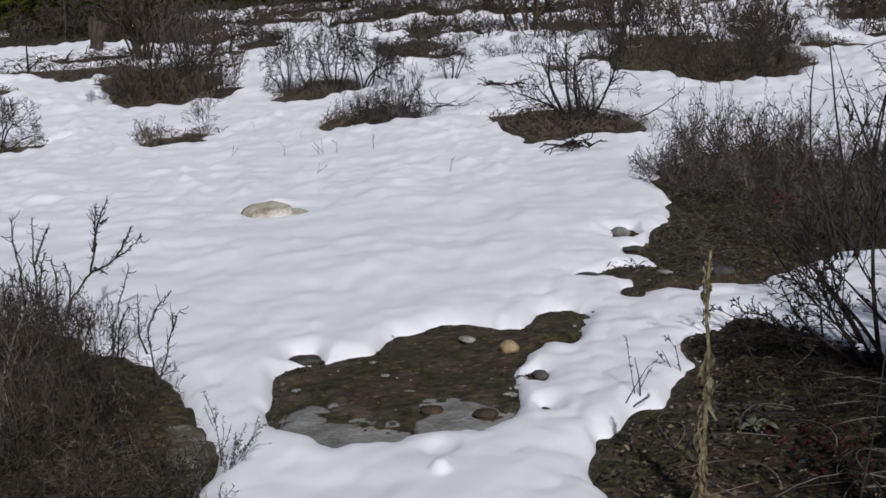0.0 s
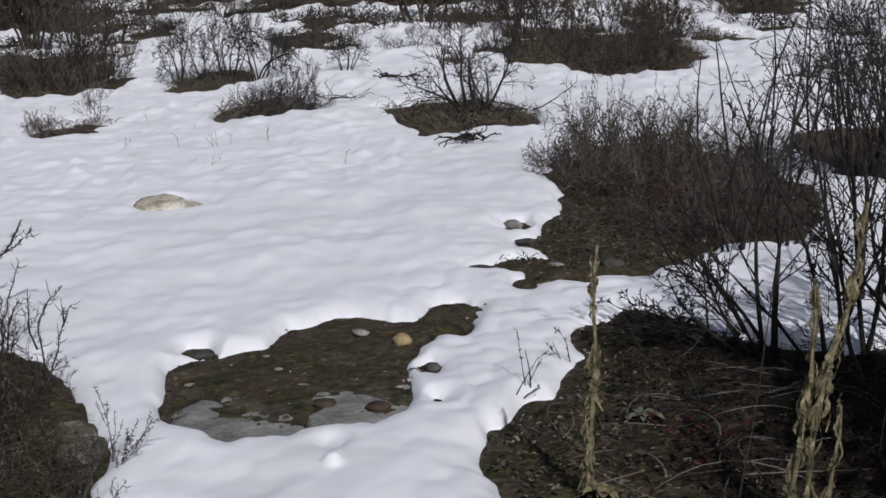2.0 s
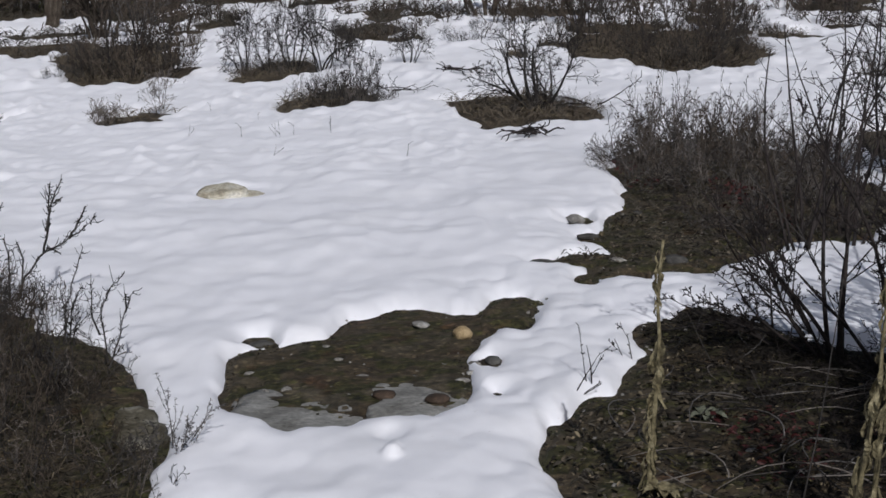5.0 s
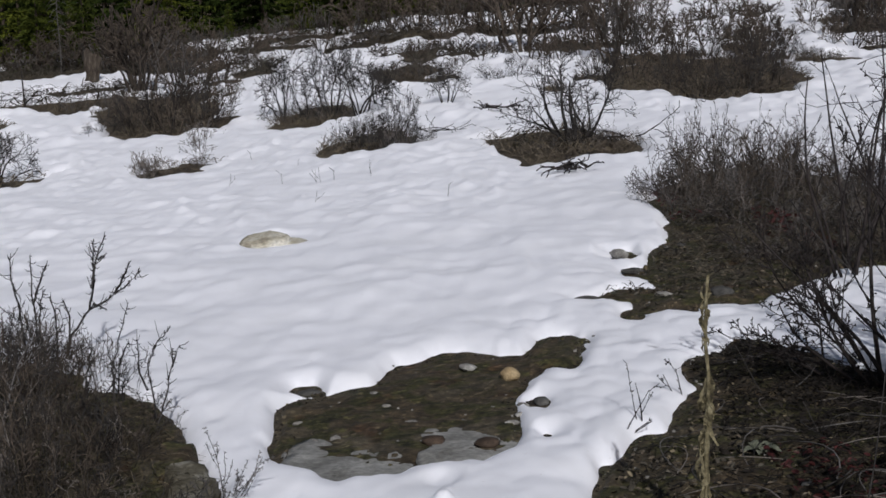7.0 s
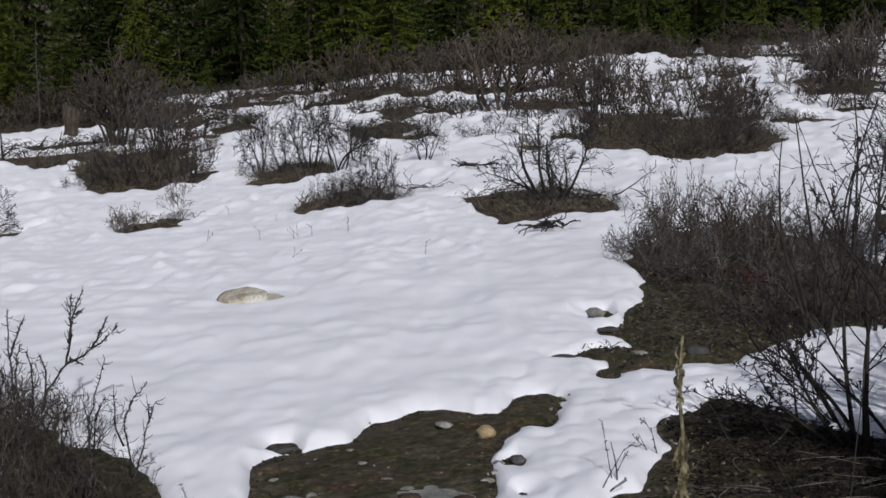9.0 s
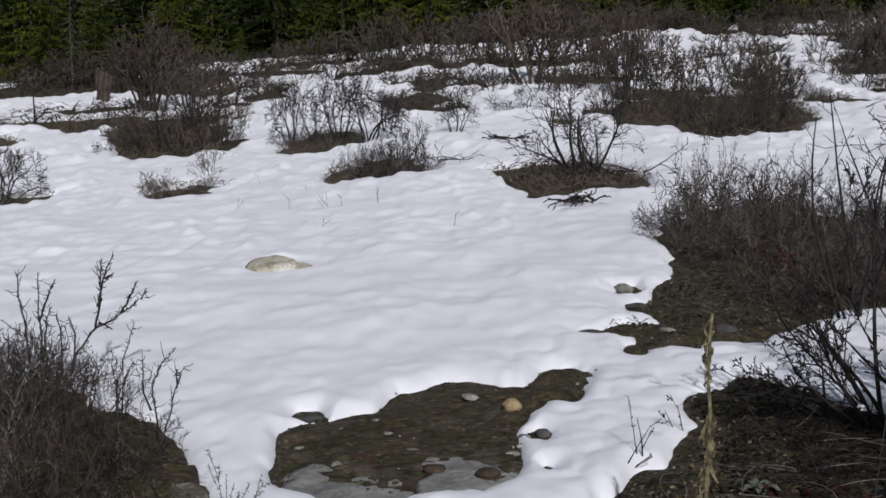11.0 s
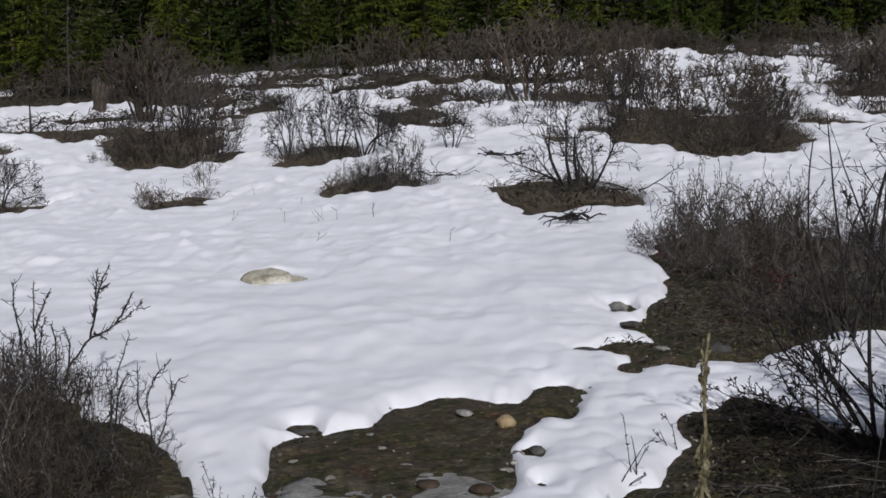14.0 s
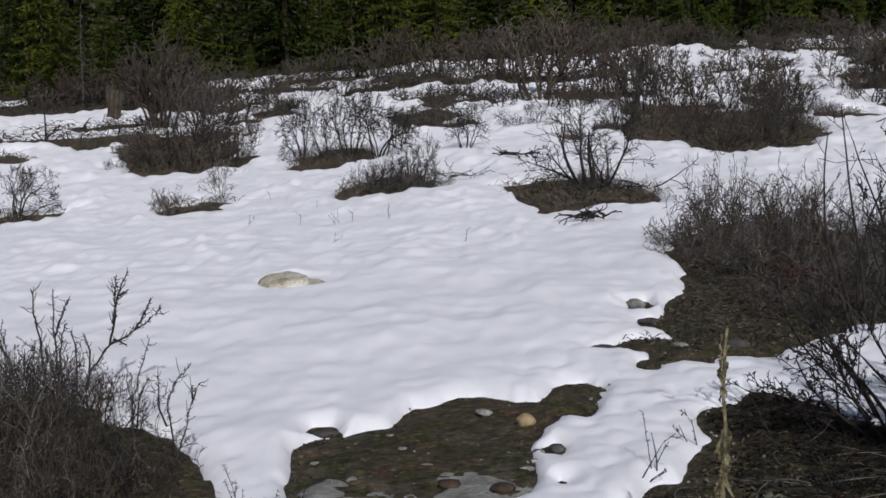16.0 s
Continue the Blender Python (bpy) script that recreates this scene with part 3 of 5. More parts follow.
def snow_height(x, y):
    s = bare_distance(x, y)
    far = np.clip((y - 8) / 25, 0, 1)
    deep = 0.052 + 0.03 * far + 0.016 * vnoise(x / 0.7, y / 0.9, 7)
    r = 0.11 + 0.20 * far
    k = np.clip(s / r, 0, 1)
    t = deep * (1 - (1 - k) ** 2.3)
    t = np.where(s > 0, t, np.maximum(s * 2.0, -0.05))
    inner = np.clip(s / 0.12, 0, 1) * np.clip(3 - np.abs(x) / (0.43 * np.clip(np.abs(y), 5.6, None)), 0, 1) * np.clip((y + 10) / 2, 0, 1)
    near = np.clip((10 - y) / 3, 0, 1)
    rough = 0.6 + 0.35 * vnoise(x / 1.3, y / 1.9, 6) + 0.25 * vnoise(x / 0.5, y / 0.7, 7)
    upper = y > 24
    cups = (0.018 + 0.030 * np.clip((y - 7) / 5, 0, 1) + 0.04 * far) * rough * sun_cups(x, y, 0.19 + 0.16 * upper, 0.31 + 0.28 * upper, 1) + (0.034 + 0.06 * far) * sun_cups(x, y, 0.50, 0.75, 4)
    pillows = np.clip(1.25 - s / 0.35, 0, 1) * np.clip((13 - y) / 4, 0, 1) * (0.35 + 0.65 * np.clip((x - 0.1) / 0.3, 0, 1))
    cups = cups + pillows * (0.012 - 0.045 * sun_cups(x, y, 0.13, 0.20, 2)) + 0.012 * vnoise(x / 0.55, y / 0.85, 3) + 0.006 * vnoise(x / 0.11, y / 0.26, 2)
    cups = cups + near * (0.004 * vnoise(x / 0.12, y / 0.15, 4) + 0.0015 * vnoise(x / 0.05, y / 0.07, 5)) - 0.016
    t = t + inner * cups * (1 + far) + far * inner * 0.05 * vnoise(x / 1.6, y / 1.8, 5)
    for dx, dy, dr, depth in DENTS:
        q = np.hypot(x - dx, (y - dy) / 1.4) / dr
        t = t - depth * np.exp(-q ** 4) * inner
    # a hollow melted round the boulder
    q = np.hypot((x + 1.44) / 0.36, (y - 12.15) / 0.36)
    t = np.where(q < 2, np.maximum(t - 0.05 * np.exp(-((q - 0.80) / 0.25) ** 2), 0.015), t)
    return terrain(x, y) + t, s


def fan(rows_step, columns):
    """A sheet that is fine before the camera's stand and coarse towards the horizon."""
    y = [3.0]
    while y[-1] < 62:
        y.append(y[-1] * (1 + rows_step))
    far = list(np.geomspace(64, 900, 40))
    back = [-900, -300, -120, -60, -40, -30, -23, -18, -14, -11] + list(np.linspace(-9, 2.97, max(30, int(0.45 / rows_step))))
    y = np.array(back + y + far)
    u = np.linspace(-1, 1, columns)
    side = np.concatenate([np.linspace(1.01, 3.0, columns // 10), np.geomspace(3.2, 200, 14)])
    u = np.concatenate([-side[::-1], u, side])
    w = 0.43 * np.clip(np.abs(y), 5.6, None)
    gx = np.clip(u[None, :] * w[:, None], -1500, 1500)
    gx[:, 0], gx[:, -1] = -1500, 1500
    return gx + 0 * y[:, None], np.repeat(y[:, None], len(u), 1)


def sheet(name, x, y, z, keep, mat):
    rows, cols = x.shape
    ids = np.arange(rows * cols).reshape(rows, cols)
    quads = np.stack([ids[:-1, :-1], ids[:-1, 1:], ids[1:, 1:], ids[1:, :-1]], -1).reshape(-1, 4)
    if keep is not None:
        quads = quads[keep.reshape(-1)[quads].any(1)]
    used = np.unique(quads)
    remap = np.zeros(rows * cols, int)
    remap[used] = np.arange(len(used))
    quads = remap[quads]
    co = np.stack([x, y, z], -1).reshape(-1, 3)[used]
    me = bpy.data.meshes.new(name)
    me.vertices.add(len(co))
    me.vertices.foreach_set("co", co.ravel())
    me.loops.add(quads.size)
    me.loops.foreach_set("vertex_index", quads.ravel().astype(np.int32))
    me.polygons.add(len(quads))
    me.polygons.foreach_set("loop_start", np.arange(0, quads.size, 4, dtype=np.int32))
    me.polygons.foreach_set("use_smooth", np.ones(len(quads), bool))
    me.update()
    me.validate()
    me.materials.append(mat)
    return new(name, me)


gx, gy = fan(0.015, 200)
ground = tagged(sheet("ground", gx, gy, terrain(gx, gy) - 0.004, None, SOIL), "dark brown gravelly soil with leaf litter", "ground", "", "structure")
gx, gy = fan(0.0052, 500)
sz, sd = snow_height(gx, gy)
snow = tagged(sheet("snow", gx, gy, sz, sd > -0.01, SNOW), "melting white snow sheet with dimpled surface", "snow", "", "structure")


def top(x, y):
    return float(terrain(np.array([x]), np.array([y]))[0])


def snow_top(x, y):
    z, s = snow_height(np.array([[x]], float), np.array([[y]], float))
    return float(z[0, 0]) if s[0, 0] > 0 else top(x, y)


# ---- mesh helpers ----
class Acc:
    """Vertices and faces collected for one mesh."""

    def __init__(self):
        self.v, self.f = [], []

    def tube(self, pts, radii, sides=3):
        base = len(self.v)
        n = len(pts)
        for i, (p, r) in enumerate(zip(pts, radii)):
            d = (pts[min(i + 1, n - 1)] - pts[max(i - 1, 0)])
            if d.length < 1e-9:
                d = Vector((0, 0, 1))
            d.normalize()
            a = d.orthogonal().normalized()
            b = d.cross(a)
            for k in range(sides):
                q = 2 * math.pi * k / sides
                self.v.append(tuple(p + (a * math.cos(q) + b * math.sin(q)) * r))
        for i in range(n - 1):
            for k in range(sides):
                k2 = (k + 1) % sides
                self.f.append((base + i * sides + k, base + i * sides + k2, base + (i + 1) * sides + k2, base + (i + 1) * sides + k))
        self.f.append(tuple(base + (n - 1) * sides + k for k in range(sides)))

    def face(self, *pts):
        b = len(self.v)
        self.v.extend(tuple(p) for p in pts)
        self.f.append(tuple(range(b, b + len(pts))))

    def mesh(self, name, mat, smooth=True):
        me = bpy.data.meshes.new(name)
        me.from_pydata(self.v, [], self.f)
        me.materials.append(mat)
        if smooth:
            me.polygons.foreach_set("use_smooth", np.ones(len(me.polygons), bool))
        me.update()
        return me


def part(name, data, parent, label=""):
    ob = new(name, data)
    ob.parent = parent
    if label:
        ob["label"] = label
    return ob


def rnd_dir(rng):
    return Vector((rng.gauss(0, 1), rng.gauss(0, 1), rng.gauss(0, 1))).normalized()


def grow(acc, rng, p, d, length, r, level, wild, up, twigs, sides, buds=0.0, least=0.001, reach=1.0):
    """One limb with its side twigs, bending as it goes."""
    n = (7, 5, 3, 2)[min(level, 3)]
    pts, dirs = [p.copy()], []
    d = d.copy()
    for i in range(n):
        d = (d + rnd_dir(rng) * wild + Vector((0, 0, up))).normalized()
        p = p + d * (length / n)
        pts.append(p.copy())
        dirs.append(d.copy())
    tip = 0.30 if level else 0.35
    acc.tube(pts, [max(r * (1 - (1 - tip) * i / n), least) for i in range(n + 1)], sides if level == 0 else 3)
    if buds:
        for i in range(1, n + 1):
            for _ in range(2):
                if rng.random() < buds:
                    q = pts[i] + (pts[i - 1] - pts[i]) * rng.random()
                    e = (rnd_dir(rng) + dirs[i - 1]).normalized()
                    acc.tube([q, q + e * 0.006, q + e * 0.012], [r * 0.5, max(r * 0.8, 0.0028), 0.0010], 3)
    if level >= 3 or twigs <= 0:
        return
    kids = twigs if level == 0 else max(1, int(twigs * (0.75 if level == 1 else 0.5)))
    for k in range(kids):
        i = min(n - 1, int(n * (0.22 + 0.75 * (k + rng.random()) / kids)))
        side = rnd_dir(rng)
        side = (side - dirs[i] * side.dot(dirs[i])).normalized()
        nd = (dirs[i] * 0.75 + side * rng.uniform(0.5, 0.95)).normalized()
        f = 1 - 0.6 * i / n
        grow(acc, rng, pts[i + 1], nd, length * rng.uniform(0.38, 0.62) * (0.6 + 0.4 * f) * reach, r * (1 - 0.65 * i / n) * 0.62, level + 1, wild * 1.1, up * 0.8, twigs, sides, buds, least, reach)


def branch(acc, rng, p, d, length, r, level, bend, up, kids, sides, buds, least, reach, depth=3, start=0.20):
    """A crooked limb whose side shoots leave alternately and curve upwards."""
    n = (10, 7, 4, 3)[min(level, 3)]
    pts, dirs = [p.copy()], []
    d = d.copy()
    drift = rnd_dir(rng) * bend
    for i in range(n):
        drift = drift * 0.6 + rnd_dir(rng) * bend * 0.8
        d = (d + drift + Vector((0, 0, up))).normalized()
        p = p + d * (length / n)
        pts.append(p.copy())
        dirs.append(d.copy())
    radii = [max(r * (1 - 0.72 * (i / n) ** 0.8), least) for i in range(n + 1)]
    acc.tube(pts, radii, sides if level == 0 else 3)
    if buds and (level or buds > 0.8):
        for i in [k for k in range(1, n + 1) for _ in range(3 if buds > 0.8 else 1)]:
            if rng.random() < buds:
                q = pts[i].lerp(pts[i - 1], rng.random())
                e = (rnd_dir(rng) + dirs[i - 1] * 0.6).normalized()
                acc.tube([q, q + e * 0.006, q + e * 0.011], [least * 0.7, least * 1.25, 0.0005], 3)
    if level >= depth or kids <= 0:
        return
    count = kids if level == 0 else max(2, int(kids * (0.65 if level == 1 else 0.45)))
    side = rnd_dir(rng)
    for k in range(count):
        f = (start if level == 0 else 0.12) + (1 - start if level == 0 else 0.80) * (k + rng.uniform(0.1, 0.9)) / count
        i = min(n - 1, int(n * f))
        flat = side * (1 if k % 2 else -1) + rnd_dir(rng) * 0.6
        flat = (flat - dirs[i] * flat.dot(dirs[i])).normalized()
        a = rng.uniform(0.55, 0.95)
        nd = dirs[i] * math.cos(a) + flat * math.sin(a)
        branch(acc, rng, pts[i + 1], nd, length * reach * (0.30 + 0.42 * (1 - f)) * rng.uniform(0.6, 1.25), radii[i + 1] * rng.uniform(0.55, 0.8), level + 1, bend * 1.05, up * 1.15, kids, sides, buds, least, reach, depth)


def forked(*args):
    """A limb bare below, which forks in its upper half."""
    branch(*args, start=0.42)


def twig(*args):
    """A limb with side shoots alone."""
    branch(*args, depth=1)


def stems_of(seed, count, height, lean, radius, wild, up, twigs, spread=0.05, sides=4, buds=0.0, least=0.001, reach=1.0, way=grow):
    """The stem meshes of one shrub, each with its own twigs."""
    rng = random.Random(seed)
    out = []
    for k in range(count):
        acc = Acc()
        a = 2 * math.pi * (k + rng.uniform(-0.35, 0.35)) / count
        l = lean * rng.uniform(0.35, 1.15)
        d = Vector((math.cos(a) * math.sin(l), math.sin(a) * math.sin(l), math.cos(l)))
        h = height * rng.uniform(0.7, 1.1)
        p = Vector((math.cos(a), math.sin(a), 0)) * spread * rng.random() - Vector((0, 0, 0.03))
        way(acc, rng, p, d, h, radius * rng.uniform(0.7, 1.15), 0, wild, up, twigs, sides, buds, least, reach)
        out.append(acc)
    return out


def plant(name, meshes, label, category, x, y, wide=1.0, tall=1.0, turn=0.0, group="", sink=0.02, child="stem", lean=(0, 0)):
    """A plant with one part for each of its stem meshes; alike plants share the meshes."""
    root = new(name)
    for me in meshes:
        part(child, me, root)
    root.matrix_basis = Matrix.LocRotScale((x, y, top(x, y) - sink), Euler((lean[0], lean[1], turn)), (wide, wide, tall))
    return tagged(root, label, category, group)


def sized(name, meshes, label, x, y, high, wide, turn, group):
    """A shrub brought to its height and width."""
    co = np.array([v.co for me in meshes for v in me.vertices])
    across = 2 * np.percentile(np.hypot(co[:, 0], co[:, 1]), 94)
    return plant(name, meshes, label, "shrub", x, y, wide / across, high / np.percentile(co[:, 2], 98), turn, group)


def stem_meshes(mat, *args, **kw):
    return [a.mesh("stem", mat) for a in stems_of(*args, **kw)]


# ---- shrubs up the slope ----
FAR_GROUP = "bare shrubs on the slope"
OPEN_LABEL = "leafless grey willow shrub with open forked stems in snow"
DENSE_LABEL = "dense leafless brown brush rising from a melted patch"
open_kinds = [stem_meshes(BARK_FAR, 11 + i, 6, 0.95, 0.75, 0.026, 0.14, 0.0, 7, 0.16, least=0.0046, reach=1.05, way=forked) for i in range(4)]
dense_kinds = [stem_meshes(BARK_BROWN, 31 + i, 10, 1.0, 1.15, 0.020, 0.30, 0.09, 4, 0.42, least=0.0066) + stem_meshes(BARK_FAR, 131 + i, 8, 1.0, 1.1, 0.022, 0.15, 0.07, 5, 0.42, least=0.0062, way=branch) for i in range(3)]
distant_kinds = [stem_meshes(BARK_BROWN, 231 + i, 6, 1.0, 1.15, 0.024, 0.28, 0.08, 4, 0.42, sides=3, least=0.0115) + stem_meshes(BARK, 241 + i, 6, 1.0, 1.0, 0.028, 0.15, 0.07, 4, 0.42, sides=3, least=0.0100, way=branch) for i in range(3)]
distant_open = [stem_meshes(BARK_BROWN, 251 + i, 6, 0.95, 0.85, 0.032, 0.14, 0.05, 5, 0.20, sides=3, least=0.0095, reach=0.95, way=forked) for i in range(3)]
SKIRT = stem_meshes(BARK_FAR, 38, 10, 1.0, 1.35, 0.013, 0.32, 0.08, 5, 0.5, least=0.0058) + stem_meshes(BARK, 39, 5, 1.0, 1.35, 0.012, 0.32, 0.08, 4, 0.5, least=0.0058) + stem_meshes(BARK_PALE, 139, 3, 1.0, 1.3, 0.012, 0.32, 0.08, 4, 0.5, least=0.0058)
for i, (x, y, h, wide) in enumerate(SKIRTS):
    sized("low_brush", SKIRT, "low spreading dead brush along a melted patch", x, y, h, wide, i * 1.1, "low brush on the slope")
x, y = 1.57, 18.88
sized("willow_shrub", stem_meshes(BARK_FAR, 8, 9, 1.2, 0.55, 0.030, 0.13, 0.0, 7, 0.12, 6, least=0.0042, reach=0.90, way=forked), "grey willow shrub with stout forked stems in a melted hollow", x, y, 1.16, 1.75, 0.6, FAR_GROUP)
for i, (x, y, h, wide) in enumerate([(1.22, 18.55, 0.17, 0.5), (1.43, 18.25, 0.24, 0.6), (1.72, 18.40, 0.26, 0.7), (2.05, 18.62, 0.22, 0.6), (1.60, 18.95, 0.36, 0.6), (2.25, 18.30, 0.20, 0.5), (1.85, 19.0, 0.30, 0.6), (1.10, 19.3, 0.16, 0.5)]):
    sized("low_brush", SKIRT, "short grey shoots and dead grass round a willow foot", x, y, h, wide, i * 1.3, "low brush on the slope")
tall_kinds = [stem_meshes(BARK_FAR, 181 + i, 7, 0.95, 0.55, 0.022, 0.14, 0.07, 6, 0.25, least=0.0058, way=branch) + stem_meshes(BARK_BROWN, 187 + i, 5, 0.95, 0.6, 0.019, 0.22, 0.08, 5, 0.25, least=0.0060) for i in range(3)]
distant_tall = [stem_meshes(BARK_BROWN, 281 + i, 6, 0.95, 0.55, 0.030, 0.14, 0.07, 4, 0.25, sides=3, least=0.0095, way=branch) + stem_meshes(BARK_BROWN, 287 + i, 5, 0.95, 0.6, 0.024, 0.22, 0.08, 4, 0.25, sides=3, least=0.0105) for i in range(3)]
for i, (x, y, h, wide) in enumerate(TALL):
    sized("upright_shrub", (tall_kinds if y < 33 else distant_tall)[i % 3], "tall upright leafless shrub with fine grey-brown twigs", x, y, h, wide, i * 2.2, FAR_GROUP)
for i, (x, y, h, wide) in enumerate(OPEN):
    sized("willow_shrub", open_kinds[i % 4] if y < 33 else distant_open[i % 3], OPEN_LABEL, x, y, h, wide, i * 2.4, FAR_GROUP)
for i, (x, y, h, wide) in enumerate(DENSE):
    sized("brush_shrub", (dense_kinds if y < 33 else distant_kinds)[i % 3], DENSE_LABEL, x, y, h, wide, i * 1.7, FAR_GROUP)


# ---- forest ----
def conifer(seed, height, width, levels, mat):
    """Trunk and crown: whorls of drooping boughs, each a fan of small sprays."""
    rng = random.Random(seed)
    trunk = Acc()
    pts = [Vector((rng.uniform(-0.02, 0.02) * height * 0.3, rng.uniform(-0.02, 0.02) * height * 0.3, height * k / 8 - 0.2)) for k in range(9)]
    trunk.tube(pts, [0.016 * height * (1 - 0.92 * k / 8) for k in range(9)], 7)
    crown = Acc()
    for lv in range(levels):
        f = (lv + 0.6 * rng.random()) / levels
        z = height * (0.04 + 0.96 * f)
        reach = width * (1 - f) ** 0.75 * rng.uniform(0.8, 1.1) + 0.12
        turn = rng.uniform(0, 6.28)
        boughs = rng.randint(6, 8)
        for b in range(boughs):
            a = turn + 6.283 * (b + rng.uniform(-0.3, 0.3)) / boughs
            out = Vector((math.cos(a), math.sin(a), 0))
            side = Vector((-math.sin(a), math.cos(a), 0))
            r = reach * rng.uniform(0.65, 1.15)
            rise, roll = rng.uniform(-0.40, 0.10), rng.uniform(-0.35, 0.35)
            n = max(4, int(r / 0.11))
            for k in range(n):
                g = (k + 0.7 + rng.uniform(-0.2, 0.2)) / n
                c = Vector((0, 0, z)) + out * r * g + Vector((0, 0, rise * r * g - 0.30 * r * g * g + 0.16 * r * g ** 4))
                for sgn in (-1, 1):
                    l = (0.20 + 0.20 * rng.random()) * (0.45 + 0.70 * (1 - g)) * min(1.1, 0.45 + r * 0.55)
                    way = (side * sgn + out * rng.uniform(0.6, 1.2) + Vector((0, 0, sgn * roll + rng.uniform(-0.55, 0.05)))).normalized()
                    tipv = c + way * l
                    w = out * 0.055 + Vector((0, 0, 0.040 * rng.uniform(-1, 1)))
                    crown.face(c - out * 0.04, c + way * l * 0.45 - w, tipv, c + way * l * 0.5 + w)
                    if rng.random() < 0.55:
                        h = c + way * l * rng.uniform(0.2, 0.9)
                        v = (side * rng.uniform(-1, 1) + out * rng.uniform(-0.2, 1)).normalized() * 0.045
                        crown.face(h - v, h + out * 0.03 - Vector((0, 0, rng.uniform(0.08, 0.20))), h + v, h + Vector((0, 0, 0.03)))
    return trunk.mesh("trunk", TRUNK), crown.mesh("crown", mat, False)


def tree(kind, x, y, size, turn, name, label):
    root = new(name)
    part("trunk", kind[0], root)
    part("crown", kind[1], root)
    root.matrix_basis = Matrix.LocRotScale((x, y, top(x, y)), Euler((0, 0, turn)), (size, size, size))
    tagged(root, label, "tree", "conifers of the wood edge")


firs = [conifer(70 + i, 6.0, 1.75, 17, NEEDLES) for i in range(3)]
spruces = [conifer(80 + i, 9.0, 2.15, 23, NEEDLES_DARK) for i in range(3)]
rng = random.Random(5)


def wood_edge(x):
    """How far off the wood begins; nearer in the west."""
    return 50 + 20 / (1 + math.exp(-(x + 1) / 3.0))


# added spruce, always out of view, only to shade the lower right bank
tree(conifer(90, 3.0, 1.05, 15, NEEDLES_DARK), 2.42, 2.55, 1.0, 0.5, "spruce_tree", "unseen small spruce added beside the viewpoint for shade")
for i, (x, y, size) in enumerate([(-11.55, 48.9, 0.60), (-7.2, 51.5, 0.24), (-2.75, 54.5, 0.95), (-0.9, 56.5, 0.85), (-5.0, 54.0, 0.62), (3.4, 62.0, 0.95), (-14.2, 51.0, 0.85)]):
    tree(firs[i % 3], x, y, size, 1.3 * i, "fir_tree", "yellow-green young fir with low boughs at the wood edge")
for row in range(5):
    for k in range(13 + row):
        x = -24 + 58 * (k + rng.uniform(-0.3, 0.3)) / (12 + row)
        y = wood_edge(x) + row * 3.4 + rng.uniform(-1.2, 1.2)
        if row < 2 and rng.random() < 0.75:
            tree(firs[(k + row) % 3], x, y, rng.uniform(0.55, 1.0) + 0.15 * row, rng.uniform(0, 6), "fir_tree", "yellow-green young fir with low boughs at the wood edge")
        else:
            tree(spruces[(k + row) % 3], x, y, rng.uniform(0.8, 1.25), rng.uniform(0, 6), "spruce_tree", "dark green spruce standing in dense wood")
far_wood = Acc()
for k in range(16000):
    x, y = rng.uniform(-60, 80), rng.uniform(76, 92)
    z = top(x, y) + rng.uniform(0, 12)
    d = rnd_dir(rng) * rng.uniform(0.25, 0.6)
    e = rnd_dir(rng) * rng.uniform(0.12, 0.3)
    c = Vector((x, y, z))
    far_wood.face(c - d, c - e, c + d, c + e)
tagged(new("far_wood", far_wood.mesh("far_wood", NEEDLES_DARK, False)), "deep dark conifer wood behind the first trees", "woodland", "", "stuff")


# ---- wood edge: stump, dead snag ----
def stump(x, y):
    rng = random.Random(3)
    acc = Acc()
    n, rings = 22, 9
    ridge = [rng.uniform(0.78, 1.12) for _ in range(n)]
    crown = [rng.uniform(-0.12, 0.08) - 0.10 * math.cos(6.283 * j / n) for j in range(n)]
    for k in range(rings):
        f = k / (rings - 1)
        for j in range(n):
            a = 2 * math.pi * j / n
            r = 0.245 * (1 - 0.30 * math.exp(-((f - 0.30) / 0.22) ** 2) + 0.22 * (1 - f) ** 6) * ridge[j] * (1 + 0.05 * rng.uniform(-1, 1))
            acc.v.append((r * math.cos(a), r * math.sin(a), f * (0.92 + crown[j]) - 0.08 * (k == 0)))
    for k in range(rings - 1):
        for j in range(n):
            acc.f.append((k * n + j, k * n + (j + 1) % n, (k + 1) * n + (j + 1) % n, (k + 1) * n + j))
    b = len(acc.v)
    for j in range(n):
        p = acc.v[(rings - 1) * n + j]
        acc.v.append((p[0] * 0.7, p[1] * 0.7, p[2] - 0.05))
    for j in range(n):
        acc.f.append(((rings - 1) * n + j, (rings - 1) * n + (j + 1) % n, b + (j + 1) % n, b + j))
    acc.f.append(tuple(b + j for j in range(n)))
    ob = new("tree_stump", acc.mesh("tree_stump", DEADWOOD, False))
    ob.matrix_basis = pose(x, y, top(x, y), 2, 4, 20)
    tagged(ob, "broken weathered grey-brown tree stump with jagged top", "stump")


